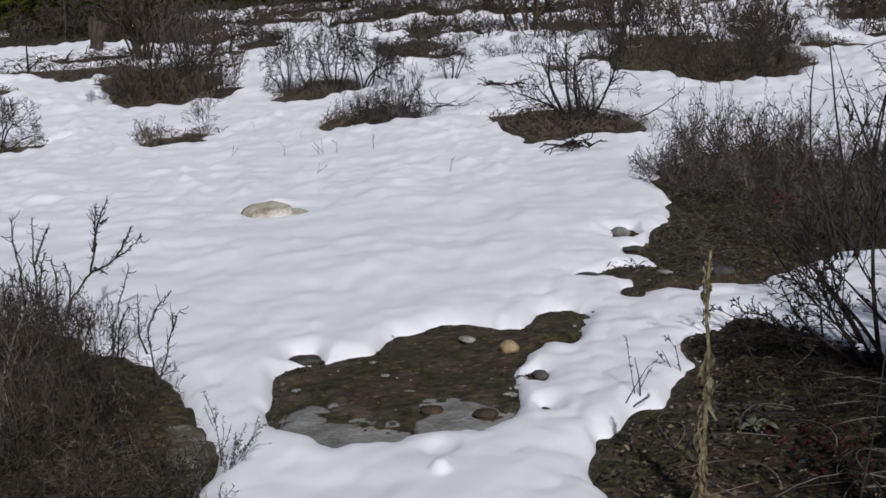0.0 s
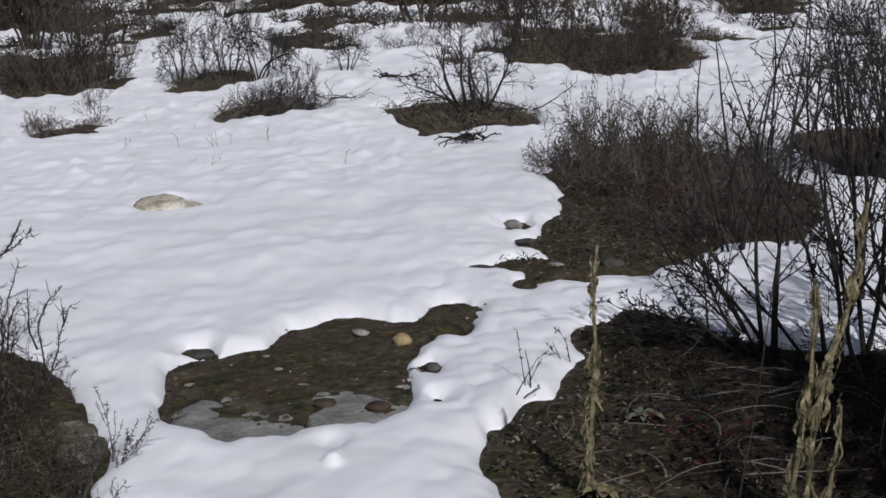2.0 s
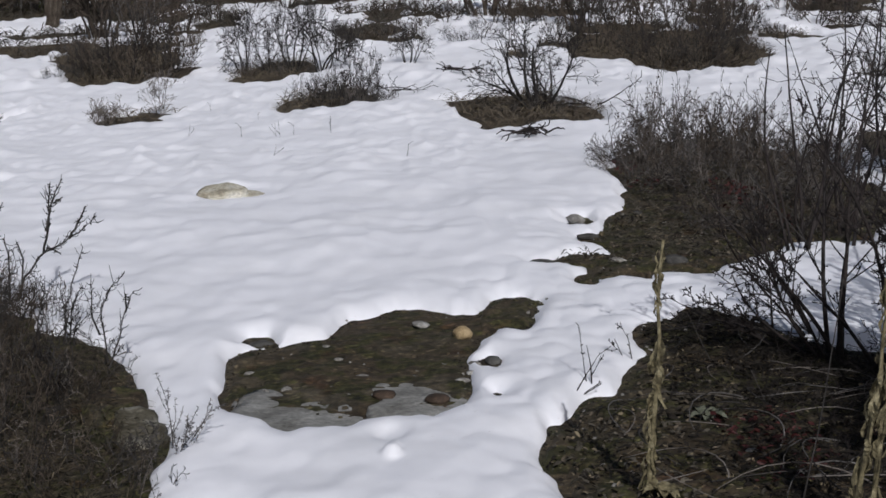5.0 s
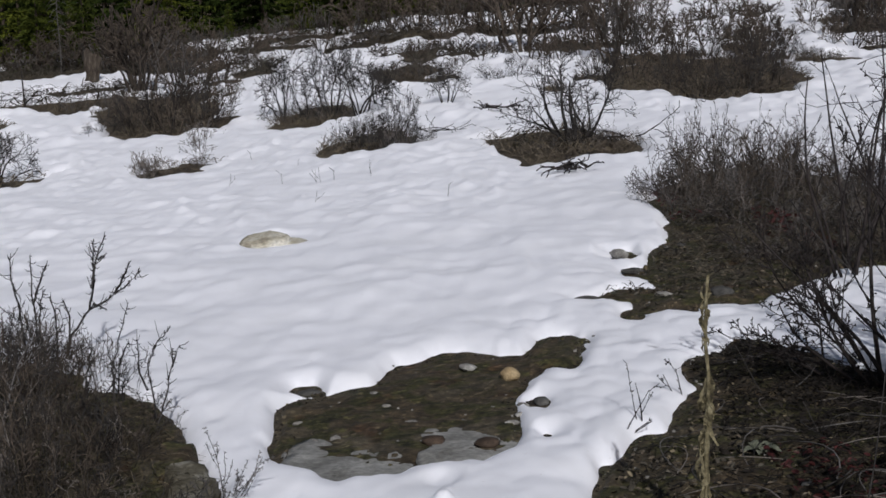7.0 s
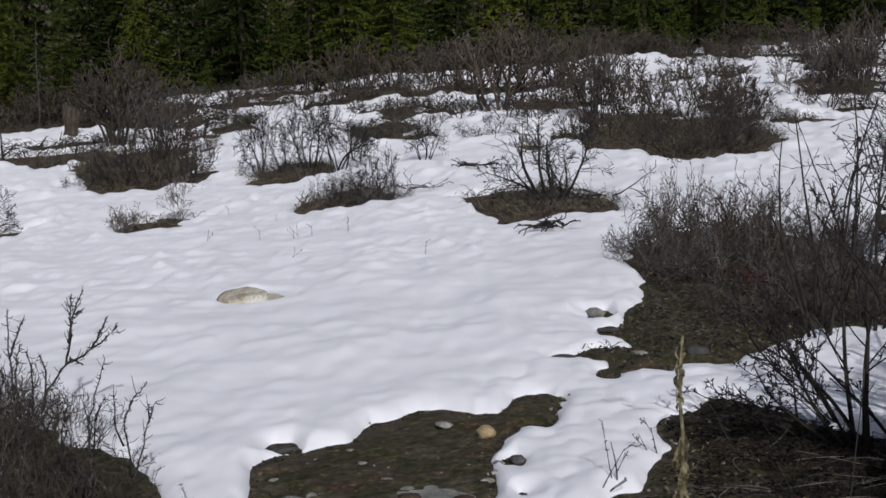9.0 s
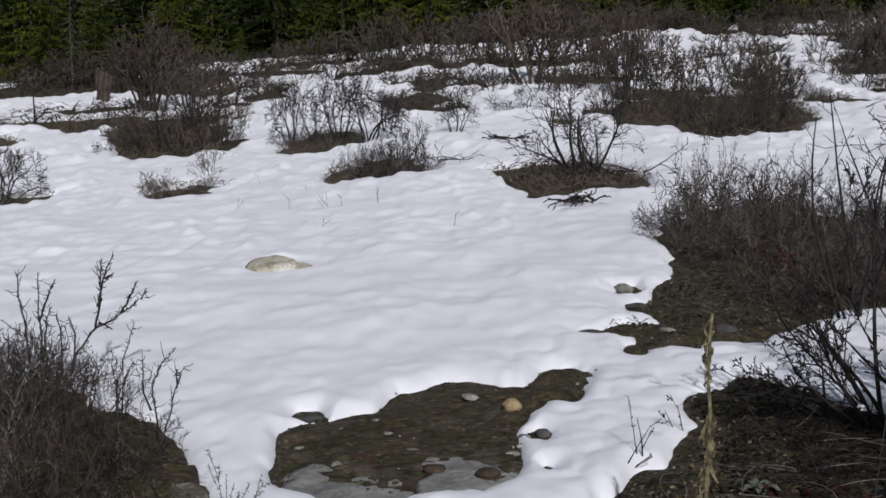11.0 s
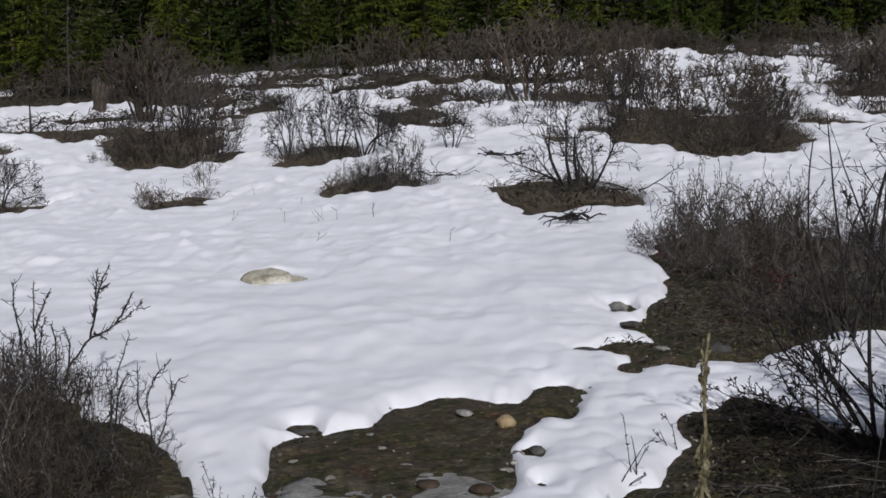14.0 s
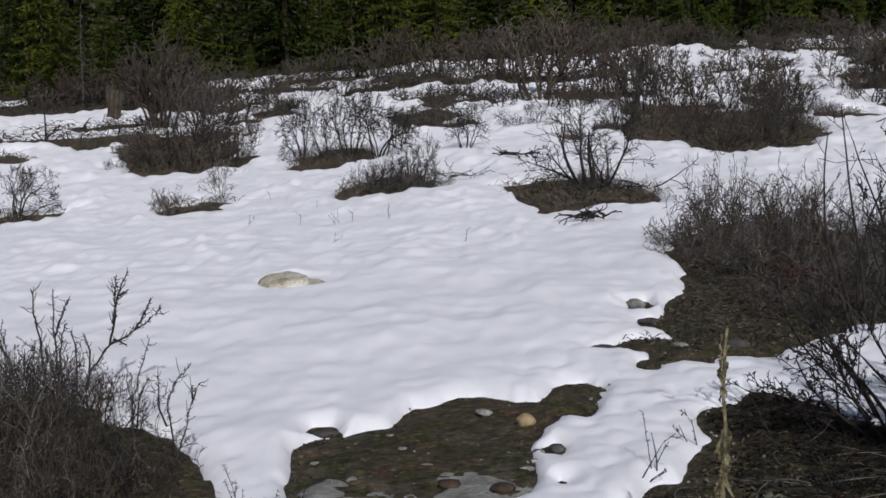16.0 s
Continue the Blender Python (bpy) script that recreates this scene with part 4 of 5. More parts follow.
stump(-9.79, 42.20)
snag = Acc()
rng = random.Random(8)
snag.tube([Vector((0.02 * math.sin(k), 0.02 * math.cos(k * 2), k * 0.42 - 0.1)) for k in range(9)], [0.024 * (1 - 0.09 * k) for k in range(9)], 5)
snag_twigs = []
for k in range(40):
    z = 0.5 + 2.7 * k / 44
    a = rng.uniform(0, 6.28)
    o = Vector((math.cos(a), math.sin(a), 0))
    l = rng.uniform(0.3, 0.8) * (1.15 - z / 4.2)
    snag_twigs.append(Acc())
    snag_twigs[-1].tube([Vector((0, 0, z)), Vector((0, 0, z - 0.08)) + o * l * 0.5, Vector((0, 0, z - 0.3)) + o * l], [0.009, 0.006, 0.003], 3)
root = new("dead_conifer")
part("trunk", snag.mesh("trunk", BARK), root)
for acc in snag_twigs:
    part("branch", acc.mesh("branch", BARK), root)
x, y = -11.69, 46.32
root.matrix_basis = pose(x, y, top(x, y))
tagged(root, "thin bleached dead conifer with drooping bare branches", "tree")


# ---- brush close to the path ----
heath = [stem_meshes(BARK_BROWN, 51 + i, 6, 0.56, 1.25, 0.0098, 0.24, 0.02, 5, 0.36, sides=3, least=0.0029, way=branch) + stem_meshes(BARK, 54 + i, 9, 0.54, 1.35, 0.0090, 0.28, -0.01, 5, 0.36, sides=3, least=0.0029, way=branch) + stem_meshes(BARK_PALE, 57 + i, 4, 0.50, 1.45, 0.0085, 0.32, 0.0, 5, 0.36, sides=3, least=0.0029, way=branch) for i in range(3)]
tangle = [stem_meshes(BARK_BROWN, 61 + i, 8, 0.34, 1.35, 0.0066, 0.24, 0.05, 4, 0.30, sides=3, least=0.0023, way=branch) + stem_meshes(BARK_FAR, 165 + i, 5, 0.42, 1.15, 0.0068, 0.18, 0.05, 4, 0.3, sides=3, least=0.0022, way=branch) + stem_meshes(BARK_PALE, 65 + i, 2, 0.32, 1.3, 0.0060, 0.20, 0.03, 3, 0.30, sides=3, least=0.0021, way=branch) for i in range(3)]
thicket = [stem_meshes(BARK_DARK, 68 + i, 12, 0.36, 1.4, 0.0058, 0.25, 0.04, 4, 0.30, sides=3, least=0.0021, way=branch) for i in range(2)]
HEATH_LABEL = "tangled leafless heath brush with grey-brown twigs on bare soil"
HEATH = [
    (2.0, 13.2, 0.3, 0.71), (2.32, 13.43, 0.43, 0.84), (2.68, 13.51, 0.51, 0.96), (2.96, 13.23, 0.48, 0.94),
    (3.13, 12.55, 0.46, 0.95), (3.37, 12.28, 0.45, 0.94), (3.46, 11.82, 0.41, 0.81), (1.7, 12.24, 0.26, 0.57),
    (1.86, 11.68, 0.4, 0.74), (2.08, 11.32, 0.43, 0.82), (2.26, 10.85, 0.43, 0.84), (2.46, 10.46, 0.44, 0.81),
    (2.68, 10.25, 0.45, 0.8), (2.82, 10.0, 0.44, 0.7), (1.92, 9.68, 0.25, 0.62), (2.08, 9.25, 0.27, 0.68),
    (2.3, 9.06, 0.31, 0.67), (2.51, 8.98, 0.33, 0.63), (2.05, 13.0, 0.62, 0.6), (2.5, 13.2, 0.66, 0.9),
    (2.85, 12.9, 0.60, 0.9), (2.3, 12.4, 0.4, 0.8), (2.75, 12.0, 0.42, 0.85),
    (3.1, 11.5, 0.42, 0.8), (1.98, 13.3, 0.50, 0.9), (2.28, 13.1, 0.60, 1.0), (2.6, 13.0, 0.58, 1.0),
    (2.15, 12.6, 0.45, 0.9),
]
for i, (x, y, h, wide) in enumerate(HEATH):
    sized("heath_bush", heath[i % 3], HEATH_LABEL, x, y, h, wide, i * 2.1, "heath brush beside the snow")
stub = Acc()
stub.tube([Vector((0.006 * math.sin(k * 1.7), 0.0, 0.07 * k - 0.03)) for k in range(7)], [0.026, 0.024, 0.021, 0.019, 0.015, 0.009, 0.002], 6)
ob = new("broken_stem", stub.mesh("broken_stem", BARK_DARK))
x, y = 3.18, 13.9
ob.matrix_basis = pose(x, y, top(x, y), 0, 6, 0)
tagged(ob, "dark broken-off pointed stem standing in heath brush", "branch")
TANGLE_LABEL = "low dark tangle of fine dead brush on the bank"
TANGLE = [
    (1.55, 4.96, 0.33, 0.52), (1.55, 4.66, 0.35, 0.5), (1.78, 5.49, 0.38, 0.57), (2.09, 5.86, 0.61, 0.79),
    (1.87, 5.92, 0.4, 0.62), (1.47, 6.46, 0.26, 0.52), (1.62, 5.89, 0.33, 0.62), (1.98, 5.19, 0.64, 0.55),
    (1.63, 4.46, 0.52, 0.57), (1.42, 5.58, 0.31, 0.57), (1.81, 5.08, 0.73, 0.6), (1.76, 4.61, 0.75, 0.6),
    (1.56, 4.42, 0.54, 0.48), (1.53, 4.06, 0.66, 0.52), (2.02, 5.03, 0.87, 0.64),
]
for i, (x, y, h, wide) in enumerate(TANGLE):
    plant("low_brush", thicket[i % 2], TANGLE_LABEL, "shrub", x, y, wide, h, i * 1.9, "low brush on the bank")
for i, (x, y, h, wide) in enumerate([(-2.40, 7.84, 0.30, 0.7), (-2.26, 7.70, 0.34, 0.7), (-2.10, 7.80, 0.26, 0.6), (-1.98, 7.50, 0.26, 0.6), (-2.42, 8.20, 0.30, 0.7), (-2.60, 7.95, 0.34, 0.7), (-1.86, 7.15, 0.24, 0.6)]):
    sized("low_brush", tangle[i % 3], "brown dead brush heaped at the far end of the bank", x, y, h, wide, i * 2.3, "low brush on the bank")
rng = random.Random(47)
for row in range(13):
    for k in range(9):
        x, y = -0.98 - 0.24 * k + rng.uniform(-0.08, 0.08), 4.45 + 0.31 * row + rng.uniform(-0.12, 0.12)
        depth = -float(bare_distance(np.array([x]), np.array([y]))[0])
        if depth < 0.07 or abs(x) > 0.42 * y or math.hypot(x + 1.10, (y - 5.5) * 0.6) < 0.19:
            continue
        high = min(0.13 + 0.34 * depth, 0.30) * rng.uniform(0.7, 1.35) * (1 + 0.6 * (y > 6.6))
        sized("low_brush", tangle[(row + k) % 3], "low tangle of fine brown dead brush on the bank", x, y, high, rng.uniform(0.42, 0.66), rng.uniform(0, 6), "low brush on the bank")


# dark shrubs over the bare soil: each limb's sideways and forward lean, length, thickness
LIMB_LABEL = "leafless shrub with crooked dark budded stems fanning from its foot"


def limb_shrub(seed, x, y, limbs, label=LIMB_LABEL, mat=BARK_DARK, twigs=5, bend=0.10, up=0.035, reach=0.62):
    rng = random.Random(seed)
    root = new("tall_shrub")
    for lx, ly, length, r in limbs:
        acc = Acc()
        d = Vector((math.sin(lx), math.sin(ly), math.cos(lx) * math.cos(ly))).normalized()
        p = Vector((0.05 * math.sin(lx) + rng.uniform(-0.04, 0.04), rng.uniform(-0.06, 0.06), -0.04))
        branch(acc, rng, p, d, length, r * 1.18, 0, bend, up, twigs, 5, 0.25, 0.0022, reach)
        part("stem", acc.mesh("stem", mat), root)
    root.matrix_basis = pose(x, y, top(x, y))
    return tagged(root, label, "shrub", "tall dark shrubs")


limb_shrub(301, 1.74, 6.02, [(-1.15, -0.1, 0.62, 0.0085), (-0.85, 0.1, 0.70, 0.0090), (-0.62, -0.15, 0.60, 0.0075), (-0.45, 0.2, 0.95, 0.0095), (-0.22, 0.0, 1.25, 0.0105), (0.02, -0.1, 1.30, 0.0100), (0.18, 0.15, 1.15, 0.0090)], twigs=7)
limb_shrub(302, 1.62, 6.25, [(-1.20, 0.1, 0.48, 0.0070), (-0.95, -0.2, 0.55, 0.0075), (-0.60, 0.2, 0.50, 0.0065)], twigs=7)
limb_shrub(303, 1.93, 5.80, [(-0.60, 0.2, 0.75, 0.0090), (-0.28, -0.1, 1.15, 0.0105), (0.0, 0.1, 1.40, 0.0110), (0.24, 0.0, 1.20, 0.0095)], twigs=7)
limb_shrub(304, 2.12, 6.00, [(-0.40, 0.0, 1.00, 0.0095), (-0.12, 0.15, 1.45, 0.0115), (0.10, -0.1, 1.50, 0.0110), (0.35, 0.1, 1.1, 0.0090)], twigs=7)
limb_shrub(305, 2.30, 5.85, [(-0.35, 0.1, 1.10, 0.0100), (-0.08, 0.0, 1.45, 0.0115), (0.15, 0.0, 1.4, 0.0105)], twigs=7)
limb_shrub(306, 2.36, 6.75, [(-0.50, 0.0, 0.95, 0.0090), (-0.18, 0.1, 1.35, 0.0110), (0.08, 0.0, 1.5, 0.0110), (0.35, 0.1, 1.2, 0.0095)])
limb_shrub(307, 2.62, 6.80, [(-0.30, 0.0, 1.20, 0.0100), (-0.02, 0.0, 1.5, 0.0110), (0.2, 0.1, 1.35, 0.0100)])
limb_shrub(309, 1.98, 5.35, [(-0.55, 0.1, 0.70, 0.0085), (-0.20, 0.0, 1.00, 0.0095), (0.10, 0.1, 1.25, 0.0105), (0.40, 0.0, 0.90, 0.0085)], twigs=7)
limb_shrub(310, 2.22, 5.45, [(-0.40, 0.1, 0.90, 0.0095), (-0.10, 0.0, 1.30, 0.0110), (0.20, 0.1, 1.20, 0.0100)], twigs=7)
limb_shrub(308, 2.90, 7.90, [(-0.40, 0.0, 1.10, 0.0105), (-0.10, 0.0, 1.4, 0.0115), (0.15, 0.1, 1.3, 0.0105)])
for i, (x, y, h) in enumerate([(3.95, 11.43, 1.25), (4.18, 11.14, 1.4), (4.37, 10.87, 1.4)]):
    plant("lichened_shrub", stem_meshes(BARK_DARK, 111 + i, 15, h, 0.5, 0.012, 0.14, 0.07, 5, 0.30, least=0.003), "dense dark shrub with lichen-dulled twigs", "shrub", x, y, 1, 1, i * 1.3, "dense dark shrubs")

limb_shrub(311, 2.16, 8.30, [(-0.45, 0.0, 0.85, 0.0090), (-0.15, 0.1, 1.25, 0.0105), (0.08, 0.0, 1.45, 0.0105), (0.30, 0.0, 1.05, 0.0090)], "tall leafless shrub with long upright dark stems", twigs=3, reach=0.50)
limb_shrub(312, 2.30, 8.75, [(-0.30, 0.0, 1.00, 0.0095), (0.0, 0.1, 1.35, 0.0105), (0.22, 0.0, 1.25, 0.0100)], "tall leafless shrub with long upright dark stems", twigs=3, reach=0.50)
limb_shrub(313, 2.52, 8.45, [(-0.20, 0.0, 1.20, 0.0100), (0.10, 0.0, 1.50, 0.0110), (0.35, 0.1, 1.1, 0.0095)], "tall leafless shrub with long upright dark stems", twigs=3, reach=0.50)
limb_shrub(314, 2.62, 8.95, [(-0.35, 0.0, 1.10, 0.0095), (-0.05, 0.1, 1.45, 0.0110), (0.18, 0.0, 1.35, 0.0105)], "tall leafless shrub with long upright dark stems", twigs=3, reach=0.50)
limb_shrub(315, 1.80, 6.45, [(-1.05, 0.0, 0.60, 0.0080), (-0.70, 0.1, 0.75, 0.0085), (-0.35, -0.1, 0.80, 0.0085)], twigs=7)

# budded branches standing clear of the bank
def budded_branch(seed, x, y, limbs, r):
    """Crooked shoots, sideways and height from the foot, beset with short spurs."""
    rng = random.Random(seed)
    root = new("budded_branch")
    for limb in limbs:
        acc = Acc()
        deep, sway = rng.uniform(-0.05, 0.05), rng.uniform(-0.12, 0.12)
        ends = [Vector((a, deep * (k > 0) + sway * k / len(limb), b)) for k, (a, b) in enumerate(limb)]
        pts = []
        for a, b in zip(ends, ends[1:]):
            pts += [a.lerp(b, k / 4) + rnd_dir(rng) * (0.006 if k else 0.0) for k in range(4)]
        pts.append(ends[-1])
        n = len(pts)
        acc.tube(pts, [r * (1 - 0.68 * k / n) for k in range(n)], 5)
        for k in range(3, n):
            along = (pts[k] - pts[k - 1]).normalized()
            for step in range(4):
                q = pts[k].lerp(pts[k - 1], rng.random())
                d = (rnd_dir(rng) + along * 0.5).normalized()
                l = rng.uniform(0.008, 0.024) if rng.random() < 0.72 else rng.uniform(0.035, 0.075)
                acc.tube([q, q + d * l * 0.6, q + d * l + Vector((0, 0, 0.2 * l))], [r * 0.34, r * 0.34, r * 0.20], 3)
        part("shoot", acc.mesh("shoot", BARK_FAR), root)
    root.matrix_basis = pose(x, y, top(x, y))
    tagged(root, "crooked grey-brown branch beset with short winter buds", "branch", "budded branches on the bank")


budded_branch(1, -2.11, 8.0, [[(-0.06, -0.03), (0.0, 0.17), (0.10, 0.30), (0.21, 0.36), (0.31, 0.43), (0.38, 0.50)], [(0.10, 0.30), (0.12, 0.45), (0.115, 0.56), (0.12, 0.67)], [(0.115, 0.42), (0.15, 0.56), (0.22, 0.71)], [(0.24, 0.38), (0.30, 0.49), (0.335, 0.56)], [(0.12, 0.33), (0.18, 0.29)], [(0.16, 0.57), (0.20, 0.60)]], 0.0075)
budded_branch(2, -1.36, 6.35, [[(0.01, -0.03), (0.0, 0.04), (-0.023, 0.19), (-0.037, 0.28), (0.0, 0.37), (0.064, 0.44)], [(-0.023, 0.19), (-0.06, 0.29), (-0.064, 0.41)], [(0.01, -0.03), (0.013, 0.04), (0.06, 0.17), (0.087, 0.29), (0.13, 0.39)], [(0.087, 0.29), (0.08, 0.36)]], 0.0052)
budded_branch(3, -1.64, 6.9, [[(0.0, -0.03), (0.02, 0.19), (0.075, 0.31)], [(-0.013, -0.03), (-0.024, 0.16), (0.024, 0.35), (0.064, 0.48)], [(-0.038, -0.03), (-0.012, 0.15), (-0.052, 0.27)], [(0.017, -0.03), (0.036, 0.10), (0.054, 0.14)]], 0.0052)
budded_branch(4, -1.81, 7.0, [[(0.0, -0.03), (0.02, 0.15), (0.075, 0.24)], [(0.02, 0.15), (0.04, 0.22), (0.062, 0.30)], [(0.06, -0.03), (0.08, 0.03), (0.14, 0.10)]], 0.0050)
budded_branch(5, -2.31, 8.0, [[(0.01, -0.03), (0.0, 0.24), (-0.018, 0.43), (-0.019, 0.60)], [(-0.006, 0.34), (0.04, 0.46), (0.07, 0.55)], [(0.031, -0.03), (0.032, 0.27), (0.073, 0.43)], [(-0.06, -0.03), (-0.094, 0.31), (-0.138, 0.465), (-0.15, 0.59)], [(0.109, -0.03), (0.13, 0.27), (0.12, 0.40)], [(0.155, -0.03), (0.185, 0.27), (0.16, 0.36)]], 0.0070)
for i, (x, y, h, ln) in enumerate([(-2.52, 8.15, 0.5, -0.1), (-2.66, 8.10, 0.5, 0.1), (-0.88, 5.14, 0.30, 0.25), (-0.92, 5.06, 0.24, 0.0)]):
    plant("budded_twig", stem_meshes(BARK if i > 1 else BARK_FAR, 121 + i, 3, h * 1.05, 0.40, 0.0036 if i > 1 else 0.0062, 0.10, 0.05, 5, 0.05, buds=0.9, least=0.0011 if i > 1 else 0.0019, reach=0.8, way=twig), "grey-brown twig beset with short winter buds", "twig", x, y, 1, 1, 0, "budded twigs on the bank", lean=(0, ln))
for i, (x, y, h, ln) in enumerate([(0.66, 5.72, 0.21, -0.1), (0.88, 6.15, 0.18, -0.4), (0.60, 5.64, 0.20, 0.8)]):
    plant("bare_sprig", stem_meshes(BARK_DARK, 141 + i, 2, h, 0.25, 0.0048, 0.10, 0.05, 1, 0.01, buds=0.25, least=0.0015), "thin dark sprig poking out of melting snow", "twig", x, y, 1, 1, 0, "sprigs in the snow", lean=(0, ln), sink=0.0)
for i, (x, y, h, ln) in enumerate([(-1.90, 6.19, 0.40, 0.25), (-2.18, 6.65, 0.45, 0.1), (-1.50, 5.83, 0.28, 0.3), (-1.68, 5.58, 0.36, -0.2), (-2.33, 7.34, 0.45, 0.3)]):
    plant("crooked_branch", stem_meshes((BARK_BROWN, BARK, BARK_FAR)[i % 3], 171 + i, 2, h, 0.75, 0.0080, 0.14, 0.06, 5, 0.06, buds=0.3, least=0.0022, way=branch), "crooked grey branch rising from matted brush", "branch", x, y, 1, 1, i, "crooked branches on the bank", lean=(0, ln))
sprig_mesh = [stem_meshes(BARK, 151 + i, 1, 0.22, 0.2, 0.0022, 0.06, 0.03, 1, 0.01, buds=0.5, least=0.0016) for i in range(2)]
for i, (x, y) in enumerate([(-1.36, 14.74), (-1.29, 16.74), (-1.49, 16.63), (-1.89, 18.86), (-0.87, 16.74), (-0.05, 14.33), (-2.54, 17.10), (-1.85, 16.59), (-1.44, 16.71), (-3.73, 25.11), (-3.85, 24.49), (-6.40, 26.81), (-4.05, 22.52), (-2.73, 20.87)]):
    plant("weed_stalk", sprig_mesh[i % 2], "thin dry weed stalk sticking through the snow", "weed", x, y, 1, 0.6 + 0.5 * ((i * 37) % 10) / 10, i * 2.0, "weed stalks in the snow", sink=-0.05)
for i, (x, y, h) in enumerate([(-3.50, 21.18, 0.62), (-3.95, 19.58, 0.40), (-4.03, 19.49, 0.28)]):
    plant("pale_sprig", stem_meshes(BARK_PALE, 161 + i, 5, h, 0.55, 0.006, 0.10, 0.05, 5, 0.04, least=0.003, way=branch), "pale leafless seedling shrub in a melt hollow", "shrub", x, y, 1, 1, i, "seedling shrubs in the snow")

x, y = -9.54, 34.27
plant("dead_sapling", stem_meshes(BARK_DARK, 195, 1, 0.95, 0.05, 0.026, 0.06, 0.03, 1, 0.0, buds=0.3, least=0.010), "thin dark dead sapling standing in snow", "sapling", x, y, 1.3, 1.45)


# ---- stones ----
STONE_DARK = mottled("dark_grey_stone", [(0.3, (0.035, 0.033, 0.030)), (0.6, (0.085, 0.082, 0.076)), (0.75, (0.15, 0.145, 0.135))], 12, 0.8, 60, 0.006, 0.8, 0.25)
STONE_BROWN = mottled("red_brown_stone", [(0.3, (0.026, 0.018, 0.012)), (0.7, (0.082, 0.056, 0.040))], 14, 0.8, 70, 0.004, 0.7)
STONE_BANK = mottled("mossy_grey_brown_rock", [(0.36, (0.045, 0.038, 0.022)), (0.52, (0.12, 0.108, 0.080)), (0.68, (0.27, 0.26, 0.22))], 7, 0.85, 60, 0.006, 0.8)
SLAB = mottled("muddy_rock_slab", [(0.30, (0.045, 0.036, 0.024)), (0.38, (0.17, 0.165, 0.15)), (0.7, (0.32, 0.315, 0.295))], 5, 0.7, 45, 0.008, 0.8)
def stone_mesh(name, seed, size, mat, rough=0.22, flat=0.0, detail=3):
    bm = bmesh.new()
    bmesh.ops.create_icosphere(bm, subdivisions=detail, radius=1.0)
    off = Vector((seed * 3.7, seed * 1.3, seed * 7.1))
    for v in bm.verts:
        d = v.co.normalized()
        r = 1 + rough * noise.noise(d * 1.3 + off) + rough * 0.45 * noise.noise(d * 3.1 + off) + rough * 0.2 * noise.noise(d * 7 + off)
        p = d * r
        if flat:
            p.z = min(p.z, 1 - flat + 0.10 * noise.noise(d * 2.2 + off))
        v.co = (p.x * size[0], p.y * size[1], p.z * size[2])
    me = bpy.data.meshes.new(name)
    bm.to_mesh(me)
    bm.free()
    me.materials.append(mat)
    me.polygons.foreach_set("use_smooth", np.ones(len(me.polygons), bool))
    return me


def stone(name, seed, x, y, size, mat, label, turn=0.0, lift=0.0, tilt=0.0, group="", **kw):
    ob = new(name, stone_mesh(name, seed, size, mat, **kw))
    ob.matrix_basis = pose(x, y, top(x, y) + lift, tilt, 0, turn)
    return tagged(ob, label, "stone", group)


boulder = new("boulder")
block = part("block", stone_mesh("block", 4, (0.215, 0.18, 0.100), STONE_TAN, 0.17, 0.34), boulder)
block.matrix_basis = pose(-0.065, 0, 0.020, 10, -6, 12)
shard = part("shard", stone_mesh("shard", 12, (0.15, 0.13, 0.066), STONE_TAN, 0.20, 0.25), boulder)
shard.matrix_basis = pose(0.165, 0.00, -0.004, 6, 9, -16)
x, y = -1.46, 12.04
boulder.matrix_basis = pose(x, y, top(x, y) + 0.000)
tagged(boulder, "pale tan boulder with lichen, half sunk in snow", "boulder")
x, y = 0.20, 6.75
stone("egg_stone", 2, x, y, (0.043, 0.052, 0.036), STONE_OCHRE, "rounded ochre stone lying on wet soil", 10, 0.022)
x, y = 0.01, 7.04
stone("flat_stone", 5, x, y, (0.038, 0.055, 0.016), STONE_GREY, "flat grey stone set in wet soil", 20, 0.012)
for i, (x, y, s) in enumerate([(-0.78, 6.46, 0.024), (-0.42, 6.66, 0.028), (-0.36, 6.42, 0.02), (-0.73, 6.24, 0.024), (-0.55, 5.93, 0.03), (-0.63, 5.92, 0.024), (-0.24, 6.10, 0.03), (0.17, 5.98, 0.03), (0.21, 6.10, 0.026), (-0.36, 7.24, 0.02), (0.23, 6.25, 0.03)]):
    stone("pebble", 20 + i, x, y, (s * 0.7, s * 1.1, s * 0.4), STONE_GREY, "small pale grey pebble on wet soil", i * 40, 0.002, 0, "pebbles on the soil", detail=2)
x, y = -0.47, 5.60
stone("rock_slab", 31, x, y, (0.26, 0.42, 0.06), SLAB, "flat wet grey rock slab at the snow edge", 8, -0.031, -1.8, flat=0.4, rough=0.4, detail=4)
x, y = 0.01, 5.79
stone("rock_slab", 33, x, y, (0.23, 0.33, 0.055), SLAB, "flat wet grey rock slab at the snow edge", -12, -0.028, -1.5, flat=0.4, rough=0.4, detail=4)
for i, (x, y) in enumerate([(-0.15, 5.76), (0.06, 5.67)]):
    stone("brown_stone", 35 + i, x, y, (0.05, 0.055, 0.018), STONE_BROWN, "dark red-brown mossy stone at the snow edge", i * 30, 0.016, 0, "brown stones at the snow edge", detail=2)
x, y = -0.73, 6.82
stone("rim_stone", 37, x, y, (0.066, 0.07, 0.018), STONE_DARK, "dark stone peeping out at the snow rim", 10, -0.010, 0, detail=2)
x, y = 0.31, 6.27
